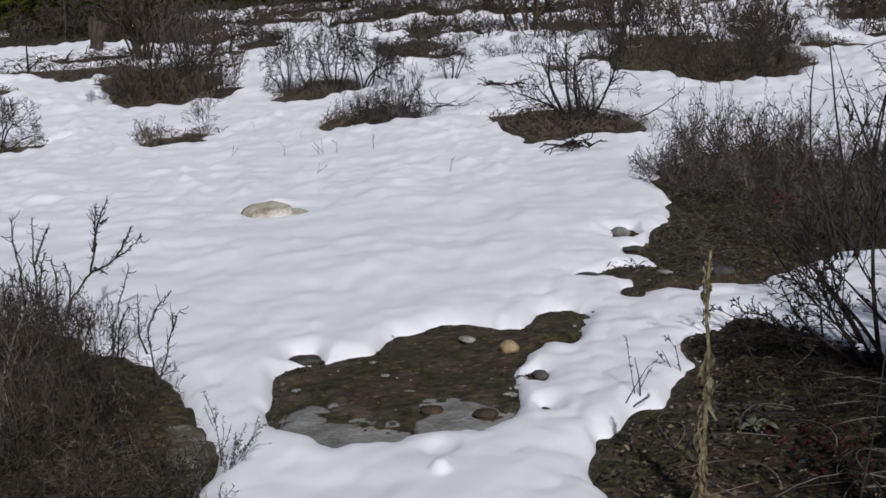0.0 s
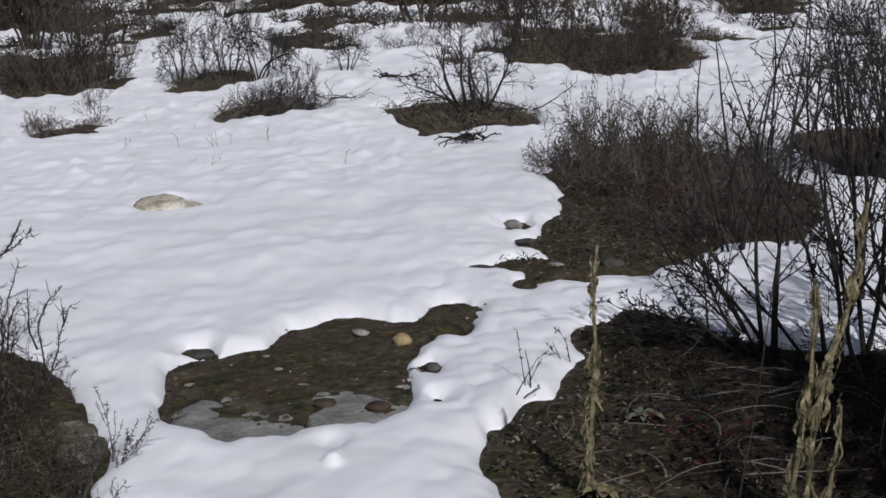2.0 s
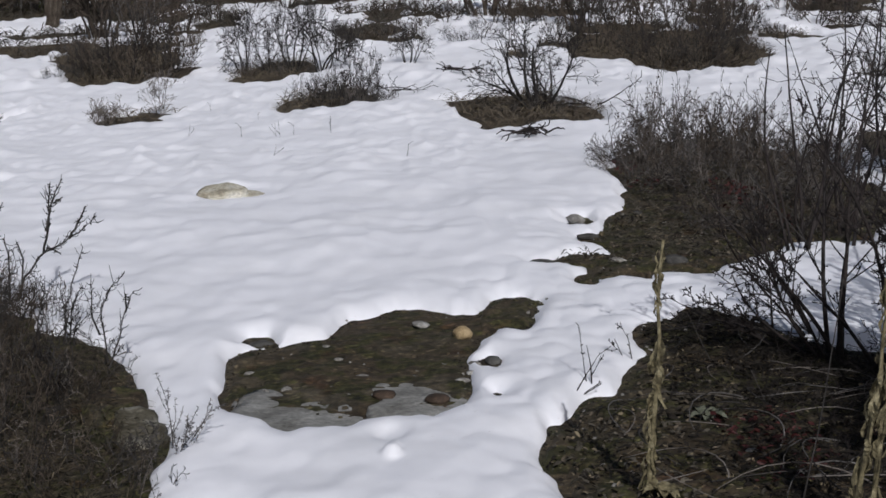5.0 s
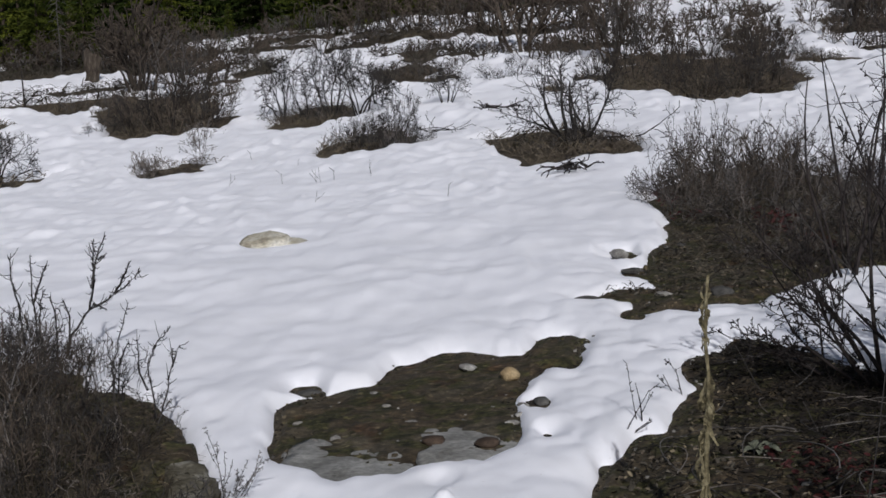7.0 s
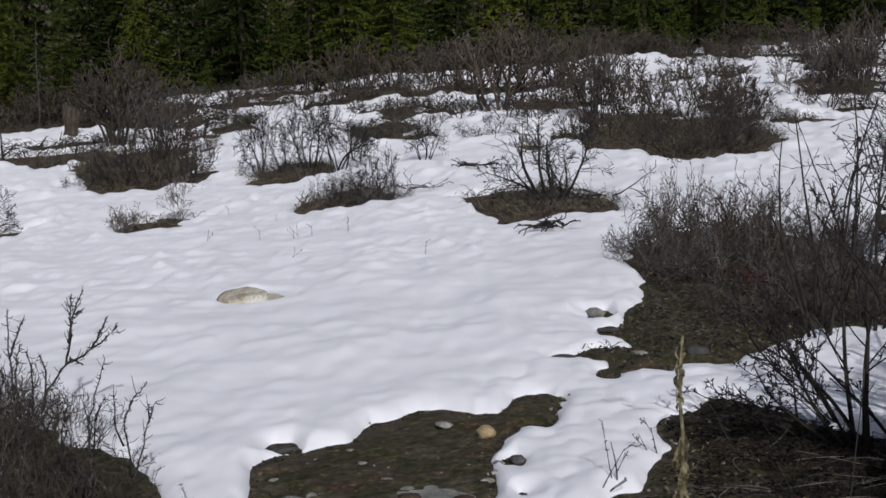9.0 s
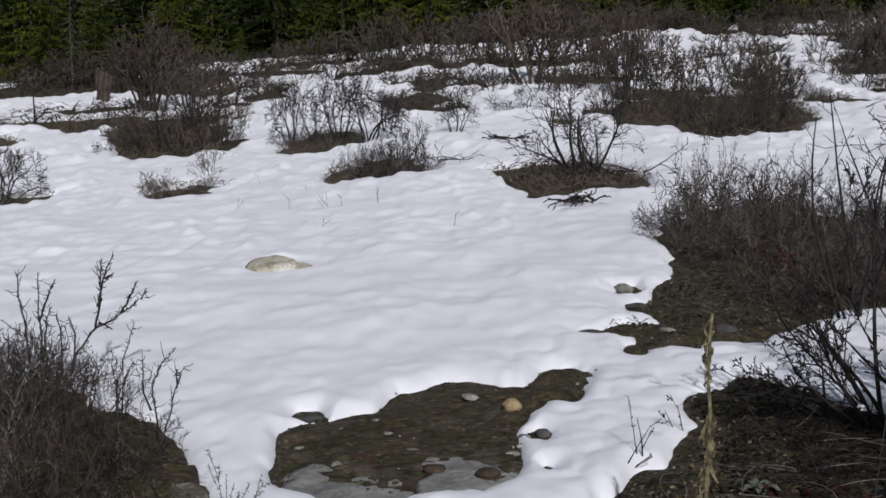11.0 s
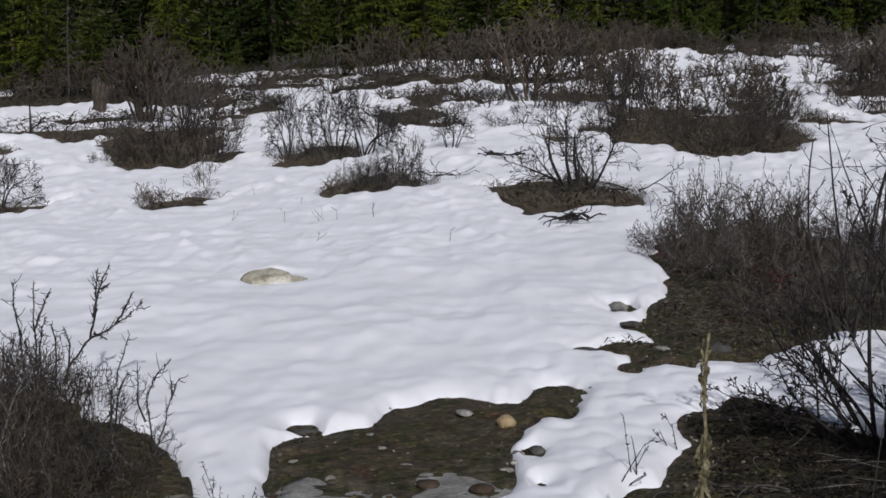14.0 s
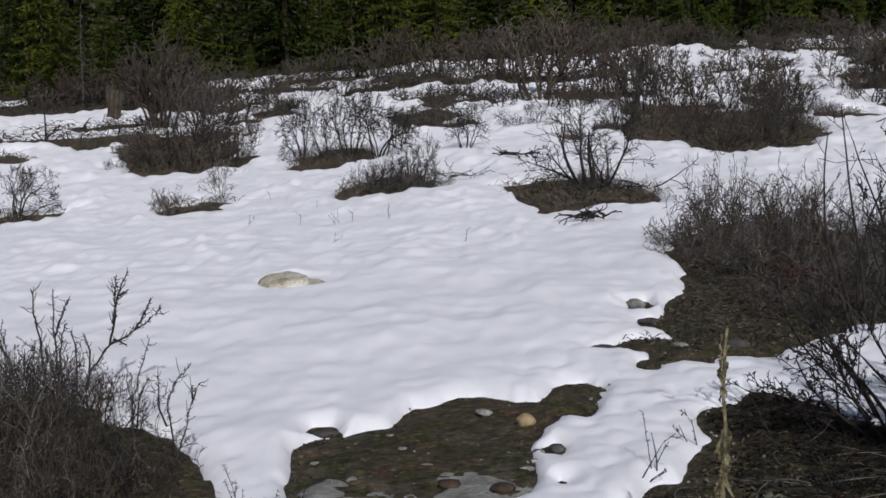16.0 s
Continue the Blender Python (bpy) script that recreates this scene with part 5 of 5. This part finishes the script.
stone("rim_stone", 38, x, y, (0.032, 0.06, 0.020), STONE_DARK, "dark stone melting out of the snow", 10, 0.006, 0, detail=2)
x, y = 1.09, 9.98
stone("dark_stone", 41, x, y, (0.050, 0.12, 0.034), STONE_GREY, "grey stone melting out of the snow", 15, 0.012)
for i, (x, y, s) in enumerate([(1.46, 8.30, 0.07), (1.15, 8.41, 0.035), (0.72, 8.47, 0.06), (1.53, 10.12, 0.03), (0.67, 7.47, 0.02), (1.10, 9.35, 0.05)]):
    stone("field_stone", 50 + i, x, y, (s, s * 1.5, s * 0.45), STONE_DARK if i % 3 != 1 else STONE_GREY, "weathered stone on bare heath soil", i * 50, 0.012, 0, "stones on the heath soil")
x, y = -1.03, 5.30
stone("bank_rock", 64, x, y, (0.085, 0.13, 0.085), STONE_BANK, "pale lichened rock ledge at the foot of the bank", -25, 0.0, 8, flat=0.4, rough=0.45)
x, y = -1.08, 5.52
stone("bank_rock", 61, x, y, (0.085, 0.16, 0.080), STONE_BANK, "grey-brown rock sticking out of the brushy bank", 30, -0.005, 6, flat=0.35, rough=0.4)
x, y = -1.20, 5.70
stone("bank_rock", 63, x, y, (0.12, 0.20, 0.10), SOIL, "mossy earth-covered rock on the bank", -10, 0.0, 6, flat=0.3)
for i, (x, y, s) in enumerate([(1.03, 5.24, 0.03), (1.25, 4.55, 0.02), (1.20, 4.59, 0.022), (1.51, 5.12, 0.024), (1.10, 4.83, 0.02)]):
    stone("litter_stone", 70 + i, x, y, (s, s * 1.3, s * 0.6), STONE_GREY, "pale stone among dead leaves", i * 70, 0.006, 0, "stones among the leaves", detail=2)


# ---- dry mullein stalks ----
def stalk(seed, x, y, points, radius, flaps):
    """A dead flower stalk: a bent stem wrapped in curled dry leaves."""
    rng = random.Random(seed)
    pts = [Vector(p) for p in points]
    root = new("mullein_stalk")
    stem = Acc()
    fine = []
    for a, b in zip(pts, pts[1:]):
        fine += [a.lerp(b, k / 5) for k in range(5)]
    fine.append(pts[-1])
    n = len(fine)
    stem.tube(fine, [radius * rng.uniform(0.75, 1.0) * (1.0 - 0.55 * k / n) for k in range(n)], 7)
    part("stem", stem.mesh("stem", STRAW), root)
    knots = [(k + rng.uniform(0.2, 0.8)) / 7 for k in range(7)]
    for k in range(flaps):
        f = min(0.97, max(0.02, rng.choice(knots) + rng.gauss(0, 0.045)))
        i = min(n - 2, int(f * (n - 1)))
        c = fine[i].lerp(fine[i + 1], rng.random())
        run = (fine[i + 1] - fine[i]).normalized()
        a = rng.uniform(0, 2 * math.pi)
        o = Vector((math.cos(a), math.sin(a), 0))
        s = Vector((-math.sin(a), math.cos(a), 0))
        r = radius * (1.25 - 0.7 * f)
        l = rng.uniform(0.035, 0.12) * (1.2 - 0.65 * f)
        w = rng.uniform(0.0028, 0.0068) * (1.2 - 0.55 * f)
        way = run * (-1 if rng.random() < 0.75 else 1)
        swing = s * rng.gauss(0, 0.22)
        twist, turn = rng.uniform(-1.5, 1.5), rng.uniform(-2.5, 2.5)
        bow = rng.uniform(0.05, 0.22)
        acc = Acc()
        rows = []
        for j in range(8):
            g = j / 7
            q = twist + turn * g + rng.uniform(-0.35, 0.35)
            side = (s * math.cos(q) + o * math.sin(q)) * w * (0.35 + 1.3 * math.sin(math.pi * (0.10 + 0.82 * g))) * rng.uniform(0.6, 1.2)
            mid = c + o * (r * 0.75 + bow * l * math.sin(math.pi * g) + rng.uniform(0, 0.003)) + way * l * g + swing * l * g * g + s * rng.uniform(-0.003, 0.003)
            rows.append((mid - side, mid + o * w * rng.uniform(-0.7, 0.9), mid + side))
        for ra, rb in zip(rows, rows[1:]):
            for j in (0, 1):
                acc.face(ra[j], ra[j + 1], rb[j + 1], rb[j])
        part("dry_leaf", acc.mesh("dry_leaf", STRAW, False), root)
    root.matrix_basis = pose(x, y, top(x, y))
    return tagged(root, "dead straw-coloured mullein stalk with shrivelled curled leaves", "plant", "dead mullein stalks")


x, y = 0.694, 4.45
stalk(1, x, y, [(0, 0, -0.04), (-0.008, 0, 0.09), (-0.003, 0.005, 0.17), (0.0, 0.005, 0.23), (0.001, 0, 0.34), (0.005, 0, 0.43), (0.006, 0, 0.51), (-0.004, 0, 0.61), (-0.001, 0, 0.72), (0.005, 0, 0.81)], 0.0115, 62)
x, y = 1.172, 3.97
stalk(2, x, y, [(0, 0, -0.07), (0.008, 0, 0.03), (0.016, 0, 0.17), (0.030, 0, 0.27), (0.043, 0.01, 0.37), (0.059, 0.01, 0.47), (0.057, 0.01, 0.57), (0.064, 0.01, 0.66), (0.056, 0.01, 0.76)], 0.0115, 62)
x, y = 1.223, 3.97
stalk(3, x, y, [(0, 0, -0.07), (0.005, 0, 0.09), (0.012, 0, 0.24), (0.015, 0, 0.30), (0.032, 0, 0.39), (0.040, 0, 0.47), (0.063, 0, 0.55), (0.091, 0, 0.63), (0.113, 0.01, 0.73), (0.122, 0.01, 0.79), (0.130, 0.01, 0.87), (0.144, 0.01, 0.97)], 0.0110, 70)
x, y = 1.281, 3.95
stalk(4, x, y, [(0, 0, -0.07), (0.003, 0, 0.04), (0.004, 0, 0.14), (0.016, 0, 0.24), (0.028, 0, 0.32), (0.027, 0, 0.40)], 0.0110, 36)


# ---- litter on the bare soil ----
def everywhere(x, y):
    return np.ones_like(x)


def by_stalk(x, y):
    return np.where((x < 0.68) & (y > 5.6), 0.0, np.clip((1.25 - x) / 0.4, 0, 1))


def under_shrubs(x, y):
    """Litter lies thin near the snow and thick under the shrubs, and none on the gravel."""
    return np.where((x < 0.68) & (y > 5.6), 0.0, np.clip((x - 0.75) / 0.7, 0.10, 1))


def on_bank(x, y):
    return np.where((x > -1.05) & (y > 5.6), 0.0, 1.0)


def inside_points(seed, x0, x1, y0, y1, count, margin=0.02):
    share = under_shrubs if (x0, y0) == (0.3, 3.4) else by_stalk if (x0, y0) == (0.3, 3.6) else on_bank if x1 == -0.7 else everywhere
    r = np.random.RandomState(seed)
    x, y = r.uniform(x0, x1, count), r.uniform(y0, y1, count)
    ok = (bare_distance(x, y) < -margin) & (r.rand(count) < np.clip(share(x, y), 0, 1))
    x, y = x[ok], y[ok]
    return x, y, terrain(x, y)


def litter(name, label, mat, seed, box, count, length, width, lift, arch=0.25, margin=0.045):
    """Dead stalks and leaf strips lying criss-cross."""
    rng = random.Random(seed)
    acc = Acc()
    for x, y, z in zip(*inside_points(seed, *box, count, margin)):
        a = rng.uniform(0, 6.283)
        l = length * rng.uniform(0.4, 1.3)
        d = Vector((math.cos(a), math.sin(a), rng.uniform(-0.1, arch)))
        s = Vector((-math.sin(a), math.cos(a), rng.uniform(-0.6, 0.6))) * width * rng.uniform(0.5, 1.3)
        p = Vector((x, y, z + rng.uniform(0, lift)))
        m = p + d * l * 0.5 + Vector((0, 0, rng.uniform(0, 0.15) * l)) + s * rng.uniform(-2, 2)
        e = p + d * l
        e.z -= 0.2 * l
        k = Vector((0, 0, width * 0.7))
        b = len(acc.v)
        acc.v += [tuple(p - s), tuple(p + s), tuple(p + k), tuple(m - s), tuple(m + s), tuple(m + k), tuple(e)]
        acc.f += [(b, b + 1, b + 4, b + 3), (b + 1, b + 2, b + 5, b + 4), (b + 2, b, b + 3, b + 5), (b + 3, b + 4, b + 6), (b + 4, b + 5, b + 6), (b + 5, b + 3, b + 6)]
    return tagged(new(name, acc.mesh(name, mat)), label, "litter", "", "stuff")


def edge_crumbs(seed, box, count, size):
    """Dark crumbs along the snow's melting rim, drawing the shade under its lip."""
    rng = random.Random(seed)
    r = np.random.RandomState(seed)
    x, y = r.uniform(box[0], box[1], count), r.uniform(box[2], box[3], count)
    s = bare_distance(x, y)
    ok = (s < -0.002) & (s > -0.030)
    acc = Acc()
    for x, y, z in zip(x[ok], y[ok], terrain(x[ok], y[ok])):
        w = size * (0.4 + rng.random() ** 2 * 1.4)
        b = len(acc.v)
        for k in range(5):
            a = k * 1.2566 + rng.uniform(-0.4, 0.4)
            acc.v.append((x + math.cos(a) * w * 1.3, y + math.sin(a) * w, z - 0.004))
        acc.v.append((x + rng.uniform(-0.4, 0.4) * w, y + rng.uniform(-0.4, 0.4) * w, z + w * rng.uniform(0.15, 0.55)))
        acc.f += [(b + k, b + (k + 1) % 5, b + 5) for k in range(5)]
    tagged(new("rim_shade_crumbs", acc.mesh("rim_shade_crumbs", LITTER, False)), "black crumbs standing in for shade under the melting snow rim", "soil", "", "stuff")


def leaves(name, label, mat, seed, box, count, size, lift):
    """Curled fallen leaves."""
    rng = random.Random(seed)
    acc = Acc()
    for x, y, z in zip(*inside_points(seed, *box, count, 0.04)):
        t = Matrix.Rotation(rng.uniform(0, 6.28), 3, "Z") @ Matrix.Rotation(rng.gauss(0, 0.45), 3, "X") @ Matrix.Rotation(rng.gauss(0, 0.45), 3, "Y")
        s = size * rng.uniform(0.5, 1.3)
        c = Vector((x, y, z + rng.uniform(0.002, lift)))
        q = [Vector(v) * s for v in ((-1, 0, 0), (-0.3, -0.5, 0.25), (0.5, -0.42, 0.2), (1, 0, 0.1), (0.5, 0.42, 0.25), (-0.3, 0.5, 0.2), (0, 0, 0))]
        b = len(acc.v)
        acc.v += [tuple(c + t @ v) for v in q]
        acc.f += [(b + i, b + (i + 1) % 6, b + 6) for i in range(6)]
    return tagged(new(name, acc.mesh(name, mat, False)), label, "leaves", "", "stuff")


def gravel(name, label, mat, seed, box, count, size):
    rng = random.Random(seed)
    acc = Acc()
    for x, y, z in zip(*inside_points(seed, *box, count, 0.0)):
        s = size * (0.4 + rng.random() ** 3 * 1.8)
        c = Vector((x, y, z))
        t = Matrix.Rotation(rng.uniform(0, 6.28), 3, "Z")
        q = [Vector((math.cos(k * 1.2566 + rng.uniform(-0.3, 0.3)) * s, math.sin(k * 1.2566) * s * 0.8, -0.002)) for k in range(5)]
        h = [v * rng.uniform(0.55, 0.8) + Vector((0, 0, s * rng.uniform(0.45, 0.8))) for v in q]
        b = len(acc.v)
        acc.v += [tuple(c + t @ v) for v in q + h]
        acc.f += [(b + k, b + (k + 1) % 5, b + 5 + (k + 1) % 5, b + 5 + k) for k in range(5)] + [tuple(b + 5 + k for k in range(5))]
    return tagged(new(name, acc.mesh(name, mat)), label, "gravel", "", "stuff")


MAIN_BOX, RIGHT_BOX, LEFT_BOX, HEATH_BOX = (-0.95, 0.75, 5.2, 7.9), (0.3, 3.0, 3.4, 7.4), (-3.4, -0.7, 4.2, 9.3), (0.7, 3.7, 7.3, 16.6)


# where rock lies bare: x, y, half length, half depth, turn
SLABS = [(-0.53, 5.49, 0.19, 0.145, -0.40), (-0.03, 5.79, 0.175, 0.090, -0.60)]


def crust(box, cell, lumps):
    """Lumpy moss and earth over a bare patch, sinking under its rim."""
    x, y = np.meshgrid(np.arange(box[0], box[1], cell), np.arange(box[2], box[3], cell * 1.5))
    x = x + 0.3 * cell * vnoise(x / cell / 1.7, y / cell / 1.7, 3)
    s = bare_distance(x, y)
    z = 0.55 * (1 - 2 * np.abs(vnoise(x / 0.075, y / 0.085, 2))) + 0.45 * vnoise(x / 0.20, y / 0.24, 4) + 0.2 * vnoise(x / 0.032, y / 0.036, 5)
    for sx, sy, rx, ry, turn in SLABS:
        c, w = math.cos(turn), math.sin(turn)
        q = np.hypot(((x - sx) * c + (y - sy) * w) / rx, ((y - sy) * c - (x - sx) * w) / ry) + 0.10 * vnoise(x / 0.06, y / 0.08, 6)
        z = z - 3.2 * np.clip((1.05 - q) / 0.12, 0, 1)
    z = terrain(x, y) + np.clip(lumps * (z + 0.35), -0.030, 0.026) - 0.03 * np.clip(1 + (s + 0.015) / 0.03, 0, 1)
    ob = sheet("soil_crust", x, y, z, s < 0.0, SOIL)
    tagged(ob, "lumpy dark mossy soil laid bare by melting snow", "soil", "", "stuff")


crust(MAIN_BOX, 0.013, 0.010)
crust(RIGHT_BOX, 0.017, 0.020)
crust((0.4, 3.2, 7.3, 12.5), 0.022, 0.018)
crust(LEFT_BOX, 0.026, 0.024)
gravel("gravel", "dark gritty gravel strewn over wet soil", SOIL, 1, MAIN_BOX, 500, 0.0050)
gravel("gravel", "pale grit scattered over wet soil", STONE_GREY, 2, MAIN_BOX, 150, 0.007)
gravel("gravel", "pale grit scattered over heath soil", STONE_GREY, 3, (0.3, 2.2, 4.0, 10.5), 900, 0.007)
gravel("soil_clods", "crumbly dark clods of wet earth", SOIL, 31, MAIN_BOX, 120, 0.009)
gravel("soil_clods", "crumbly dark clods of wet earth", SOIL, 32, RIGHT_BOX, 1200, 0.013)
gravel("soil_clods", "crumbly dark clods of wet earth", SOIL, 33, (0.5, 2.6, 7.3, 11.0), 1200, 0.014)
litter("soil_litter", "dark plant scraps on wet soil", LITTER, 4, MAIN_BOX, 220, 0.020, 0.0016, 0.004)
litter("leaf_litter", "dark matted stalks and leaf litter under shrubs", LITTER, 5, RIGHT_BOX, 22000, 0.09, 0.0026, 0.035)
litter("pale_litter", "bleached grass strewn over dark litter", LITTER_PALE, 6, RIGHT_BOX, 600, 0.07, 0.0020, 0.03)
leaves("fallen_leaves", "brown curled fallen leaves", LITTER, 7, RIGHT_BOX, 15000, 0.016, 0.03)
leaves("fallen_leaves", "pale curled fallen leaves", LITTER_PALE, 8, RIGHT_BOX, 700, 0.011, 0.03)
leaves("fallen_leaves", "grey-brown shrivelled leaf scraps", GRASS_LITTER, 27, (0.3, 1.25, 3.6, 6.4), 1800, 0.015, 0.018)
leaves("fallen_leaves", "tawny matted leaves on dark soil", SLOPE_GRASS, 29, (0.3, 1.25, 3.6, 6.4), 500, 0.014, 0.016)
leaves("fallen_leaves", "bleached leaf scraps on dark soil", LITTER_PALE, 28, (0.3, 1.25, 3.6, 6.4), 380, 0.012, 0.032)
leaves("red_leaves", "dark red ground-cover leaves", LEAF_RED, 9, (1.02, 1.36, 4.45, 5.25), 230, 0.014, 0.05)
leaves("red_leaves", "dark red ground-cover leaves", LEAF_RED, 19, (1.55, 1.8, 4.4, 5.0), 300, 0.014, 0.05)
leaves("red_leaves", "dark red ground-cover leaves", LEAF_RED, 10, (0.9, 1.9, 11.2, 13.0), 500, 0.020, 0.10)
leaves("red_leaves", "dark red ground-cover leaves", LEAF_RED, 20, (2.1, 2.35, 10.0, 10.7), 220, 0.018, 0.16)
leaves("red_leaves", "dark red ground-cover leaves", LEAF_RED, 21, (2.2, 2.4, 9.2, 9.8), 120, 0.016, 0.12)
litter("bank_litter", "matted dead brush and moss on the bank", BANK_LITTER, 11, LEFT_BOX, 15000, 0.08, 0.0026, 0.06, 0.4)
litter("bank_grass", "bleached stalks lying over the bank", LITTER_PALE, 12, LEFT_BOX, 350, 0.12, 0.0022, 0.10, 0.5)
leaves("fallen_leaves", "tawny fallen leaves on heath soil", SLOPE_GRASS, 35, (0.7, 2.2, 7.5, 10.5), 1100, 0.014, 0.015)
leaves("fallen_leaves", "brown fallen leaves on heath soil", GRASS_LITTER, 36, (0.7, 3.2, 7.5, 12.0), 3200, 0.016, 0.02)
litter("heath_litter", "dark dead heath stalks over soil", GRASS_LITTER, 13, HEATH_BOX, 9000, 0.07, 0.0034, 0.06, 0.5, 0.09)
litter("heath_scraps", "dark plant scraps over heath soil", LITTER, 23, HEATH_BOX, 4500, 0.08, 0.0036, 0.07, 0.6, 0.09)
litter("heath_grass", "bleached stalks over heath", LITTER_PALE, 14, HEATH_BOX, 1500, 0.05, 0.003, 0.05, 0.4, 0.09)
litter("willow_litter", "dry grass and fallen leaves round a willow foot", SLOPE_GRASS, 37, (0.4, 2.7, 17.0, 21.6), 900, 0.14, 0.007, 0.04, 0.7, 0.1)
litter("willow_litter", "dark dead stalks round a willow foot", BARK_BROWN, 38, (1.2, 2.7, 17.0, 21.6), 500, 0.16, 0.007, 0.05, 0.8, 0.1)
litter("slope_litter", "dead grass and twigs in melted patches", SLOPE_GRASS, 15, (-13, 8, 16, 36), 42000, 0.20, 0.006, 0.09, 1.0)
litter("slope_grass", "bleached grass in melted patches", LITTER_PALE, 25, (-13, 8, 16, 36), 9000, 0.22, 0.006, 0.10, 0.8)
litter("slope_litter", "dead brush in melted patches near the wood", GRASS_LITTER, 16, (-16, 20, 36, 60), 40000, 0.35, 0.012, 0.18, 0.8)

edge_crumbs(41, (-1.2, 0.8, 5.0, 8.0), 6000, 0.005)
edge_crumbs(42, (0.2, 3.0, 3.4, 7.4), 7000, 0.0055)
edge_crumbs(43, (0.3, 2.6, 7.3, 12.5), 3500, 0.007)

# long dead canes lying over the dark litter
rng = random.Random(77)
for k in range(110):
    x, y = rng.uniform(0.65, 2.2), rng.uniform(4.3, 6.8)
    a, l = rng.uniform(0, 6.28), rng.uniform(0.25, 0.6)
    ex, ey = x + math.cos(a + 1) * l, y + math.sin(a + 1) * l
    if bare_distance(np.array([x, ex]), np.array([y, ey])).max() > -0.05:
        continue
    acc = Acc()
    pts = []
    for j in range(9):
        g = j / 8
        px, py = x + math.cos(a + g) * l * g, y + math.sin(a + g) * l * g
        pts.append(Vector((px, py, top(px, py) + 0.01 + 0.10 * l * math.sin(g * 3.14))))
    acc.tube(pts, [(0.0026 + 0.0012 * (k % 4) / 3) * (1 - 0.6 * j / 8) for j in range(9)], 4)
    tagged(new("dead_cane", acc.mesh("dead_cane", (BARK_PALE, BARK, BARK_FAR)[k % 3])), "long dead cane arching over leaf litter", "cane", "dead canes")


def twig_pile(seed, x, y, count, length, r, label):
    rng = random.Random(seed)
    root = new("twig_pile")
    for k in range(count):
        acc = Acc()
        a = rng.uniform(-0.7, 0.7) + (3.14 if k % 2 else 0)
        d = Vector((math.cos(a), math.sin(a) * 0.6, rng.uniform(0.0, 0.25)))
        grow(acc, rng, Vector((rng.uniform(-0.2, 0.2), rng.uniform(-0.2, 0.2), 0.05)), d, length * rng.uniform(0.6, 1.1), r, 1, 0.25, 0.0, 3, 4, 0, r * 0.45)
        part("twig", acc.mesh("twig", BARK_DARK), root)
    root.matrix_basis = pose(x, y, snow_top(x, y) + 0.01)
    tagged(root, label, "branches")


x, y = 1.27, 15.42
twig_pile(1, x, y, 14, 0.19, 0.015, "pile of dark fallen twigs melting out of snow")
x, y = 0.91, 24.63
twig_pile(2, x, y, 12, 0.26, 0.018, "small heap of dark twigs on snow")
x, y = 2.35, 18.34
twig_pile(3, x, y, 4, 0.6, 0.012, "hooked dark dead branch beside a melted patch")
x, y = -0.15, 21.31
twig_pile(4, x, y, 4, 0.5, 0.010, "few grey fallen twigs at a shrub foot")


def rosette(name, seed, x, y, count, size, mat, label):
    """A flat ring of broad soft leaves."""
    rng = random.Random(seed)
    root = new(name)
    for k in range(count):
        a = 6.283 * k / count + rng.uniform(-0.3, 0.3)
        o, sd = Vector((math.cos(a), math.sin(a), 0)), Vector((-math.sin(a), math.cos(a), 0))
        l = size * rng.uniform(0.6, 1.1)
        acc = Acc()
        rows = []
        for j in range(7):
            g = j / 6
            w = l * 0.28 * math.sin(math.pi * (0.12 + 0.86 * g)) ** 0.8 * rng.uniform(0.85, 1.15)
            mid = o * l * g + Vector((0, 0, 0.012 + 0.30 * l * math.sin(g * 2.6) * rng.uniform(0.8, 1.2)))
            rows.append((mid - sd * w + Vector((0, 0, w * 0.4)), mid, mid + sd * w + Vector((0, 0, w * 0.4))))
        for ra, rb in zip(rows, rows[1:]):
            for j in (0, 1):
                acc.face(ra[j], ra[j + 1], rb[j + 1], rb[j])
        part("leaf", acc.mesh("leaf", mat, False), root)
    root.matrix_basis = pose(x, y, top(x, y))
    return tagged(root, label, "plant")


FELT = mottled("grey_green_felted_leaf", [(0.3, (0.055, 0.062, 0.042)), (0.7, (0.15, 0.155, 0.115))], 30, 0.9, 150, 0.002, 0.5)
x, y = 1.02, 5.21
rosette("mullein_rosette", 3, x, y, 9, 0.075, FELT, "grey-green felted leaf rosette among dead leaves")
x, y = 0.73, 4.43
rosette("dead_rosette", 5, x, y, 11, 0.07, STRAW, "withered straw-coloured leaves round a stalk foot")
x, y = 1.50, 5.11
rosette("dead_rosette", 7, x, y, 6, 0.05, LITTER_PALE, "withered pale leaf rosette on dark litter")
for i, (x, y, h, ln) in enumerate([(1.07, 4.14, 0.72, 0.06), (1.22, 6.00, 0.30, -0.5), (1.29, 5.36, 0.22, -0.5), (1.55, 4.32, 0.55, 0.1)]):
    plant("thin_stalk", stem_meshes(BARK_FAR, 171 + i, 1, h, 0.05, 0.0036, 0.05, 0.02, 1, 0.0, least=0.0018), "thin dead brown stalk standing in litter", "stalk", x, y, 1, 1, 0, "thin dead stalks", lean=(0, ln))
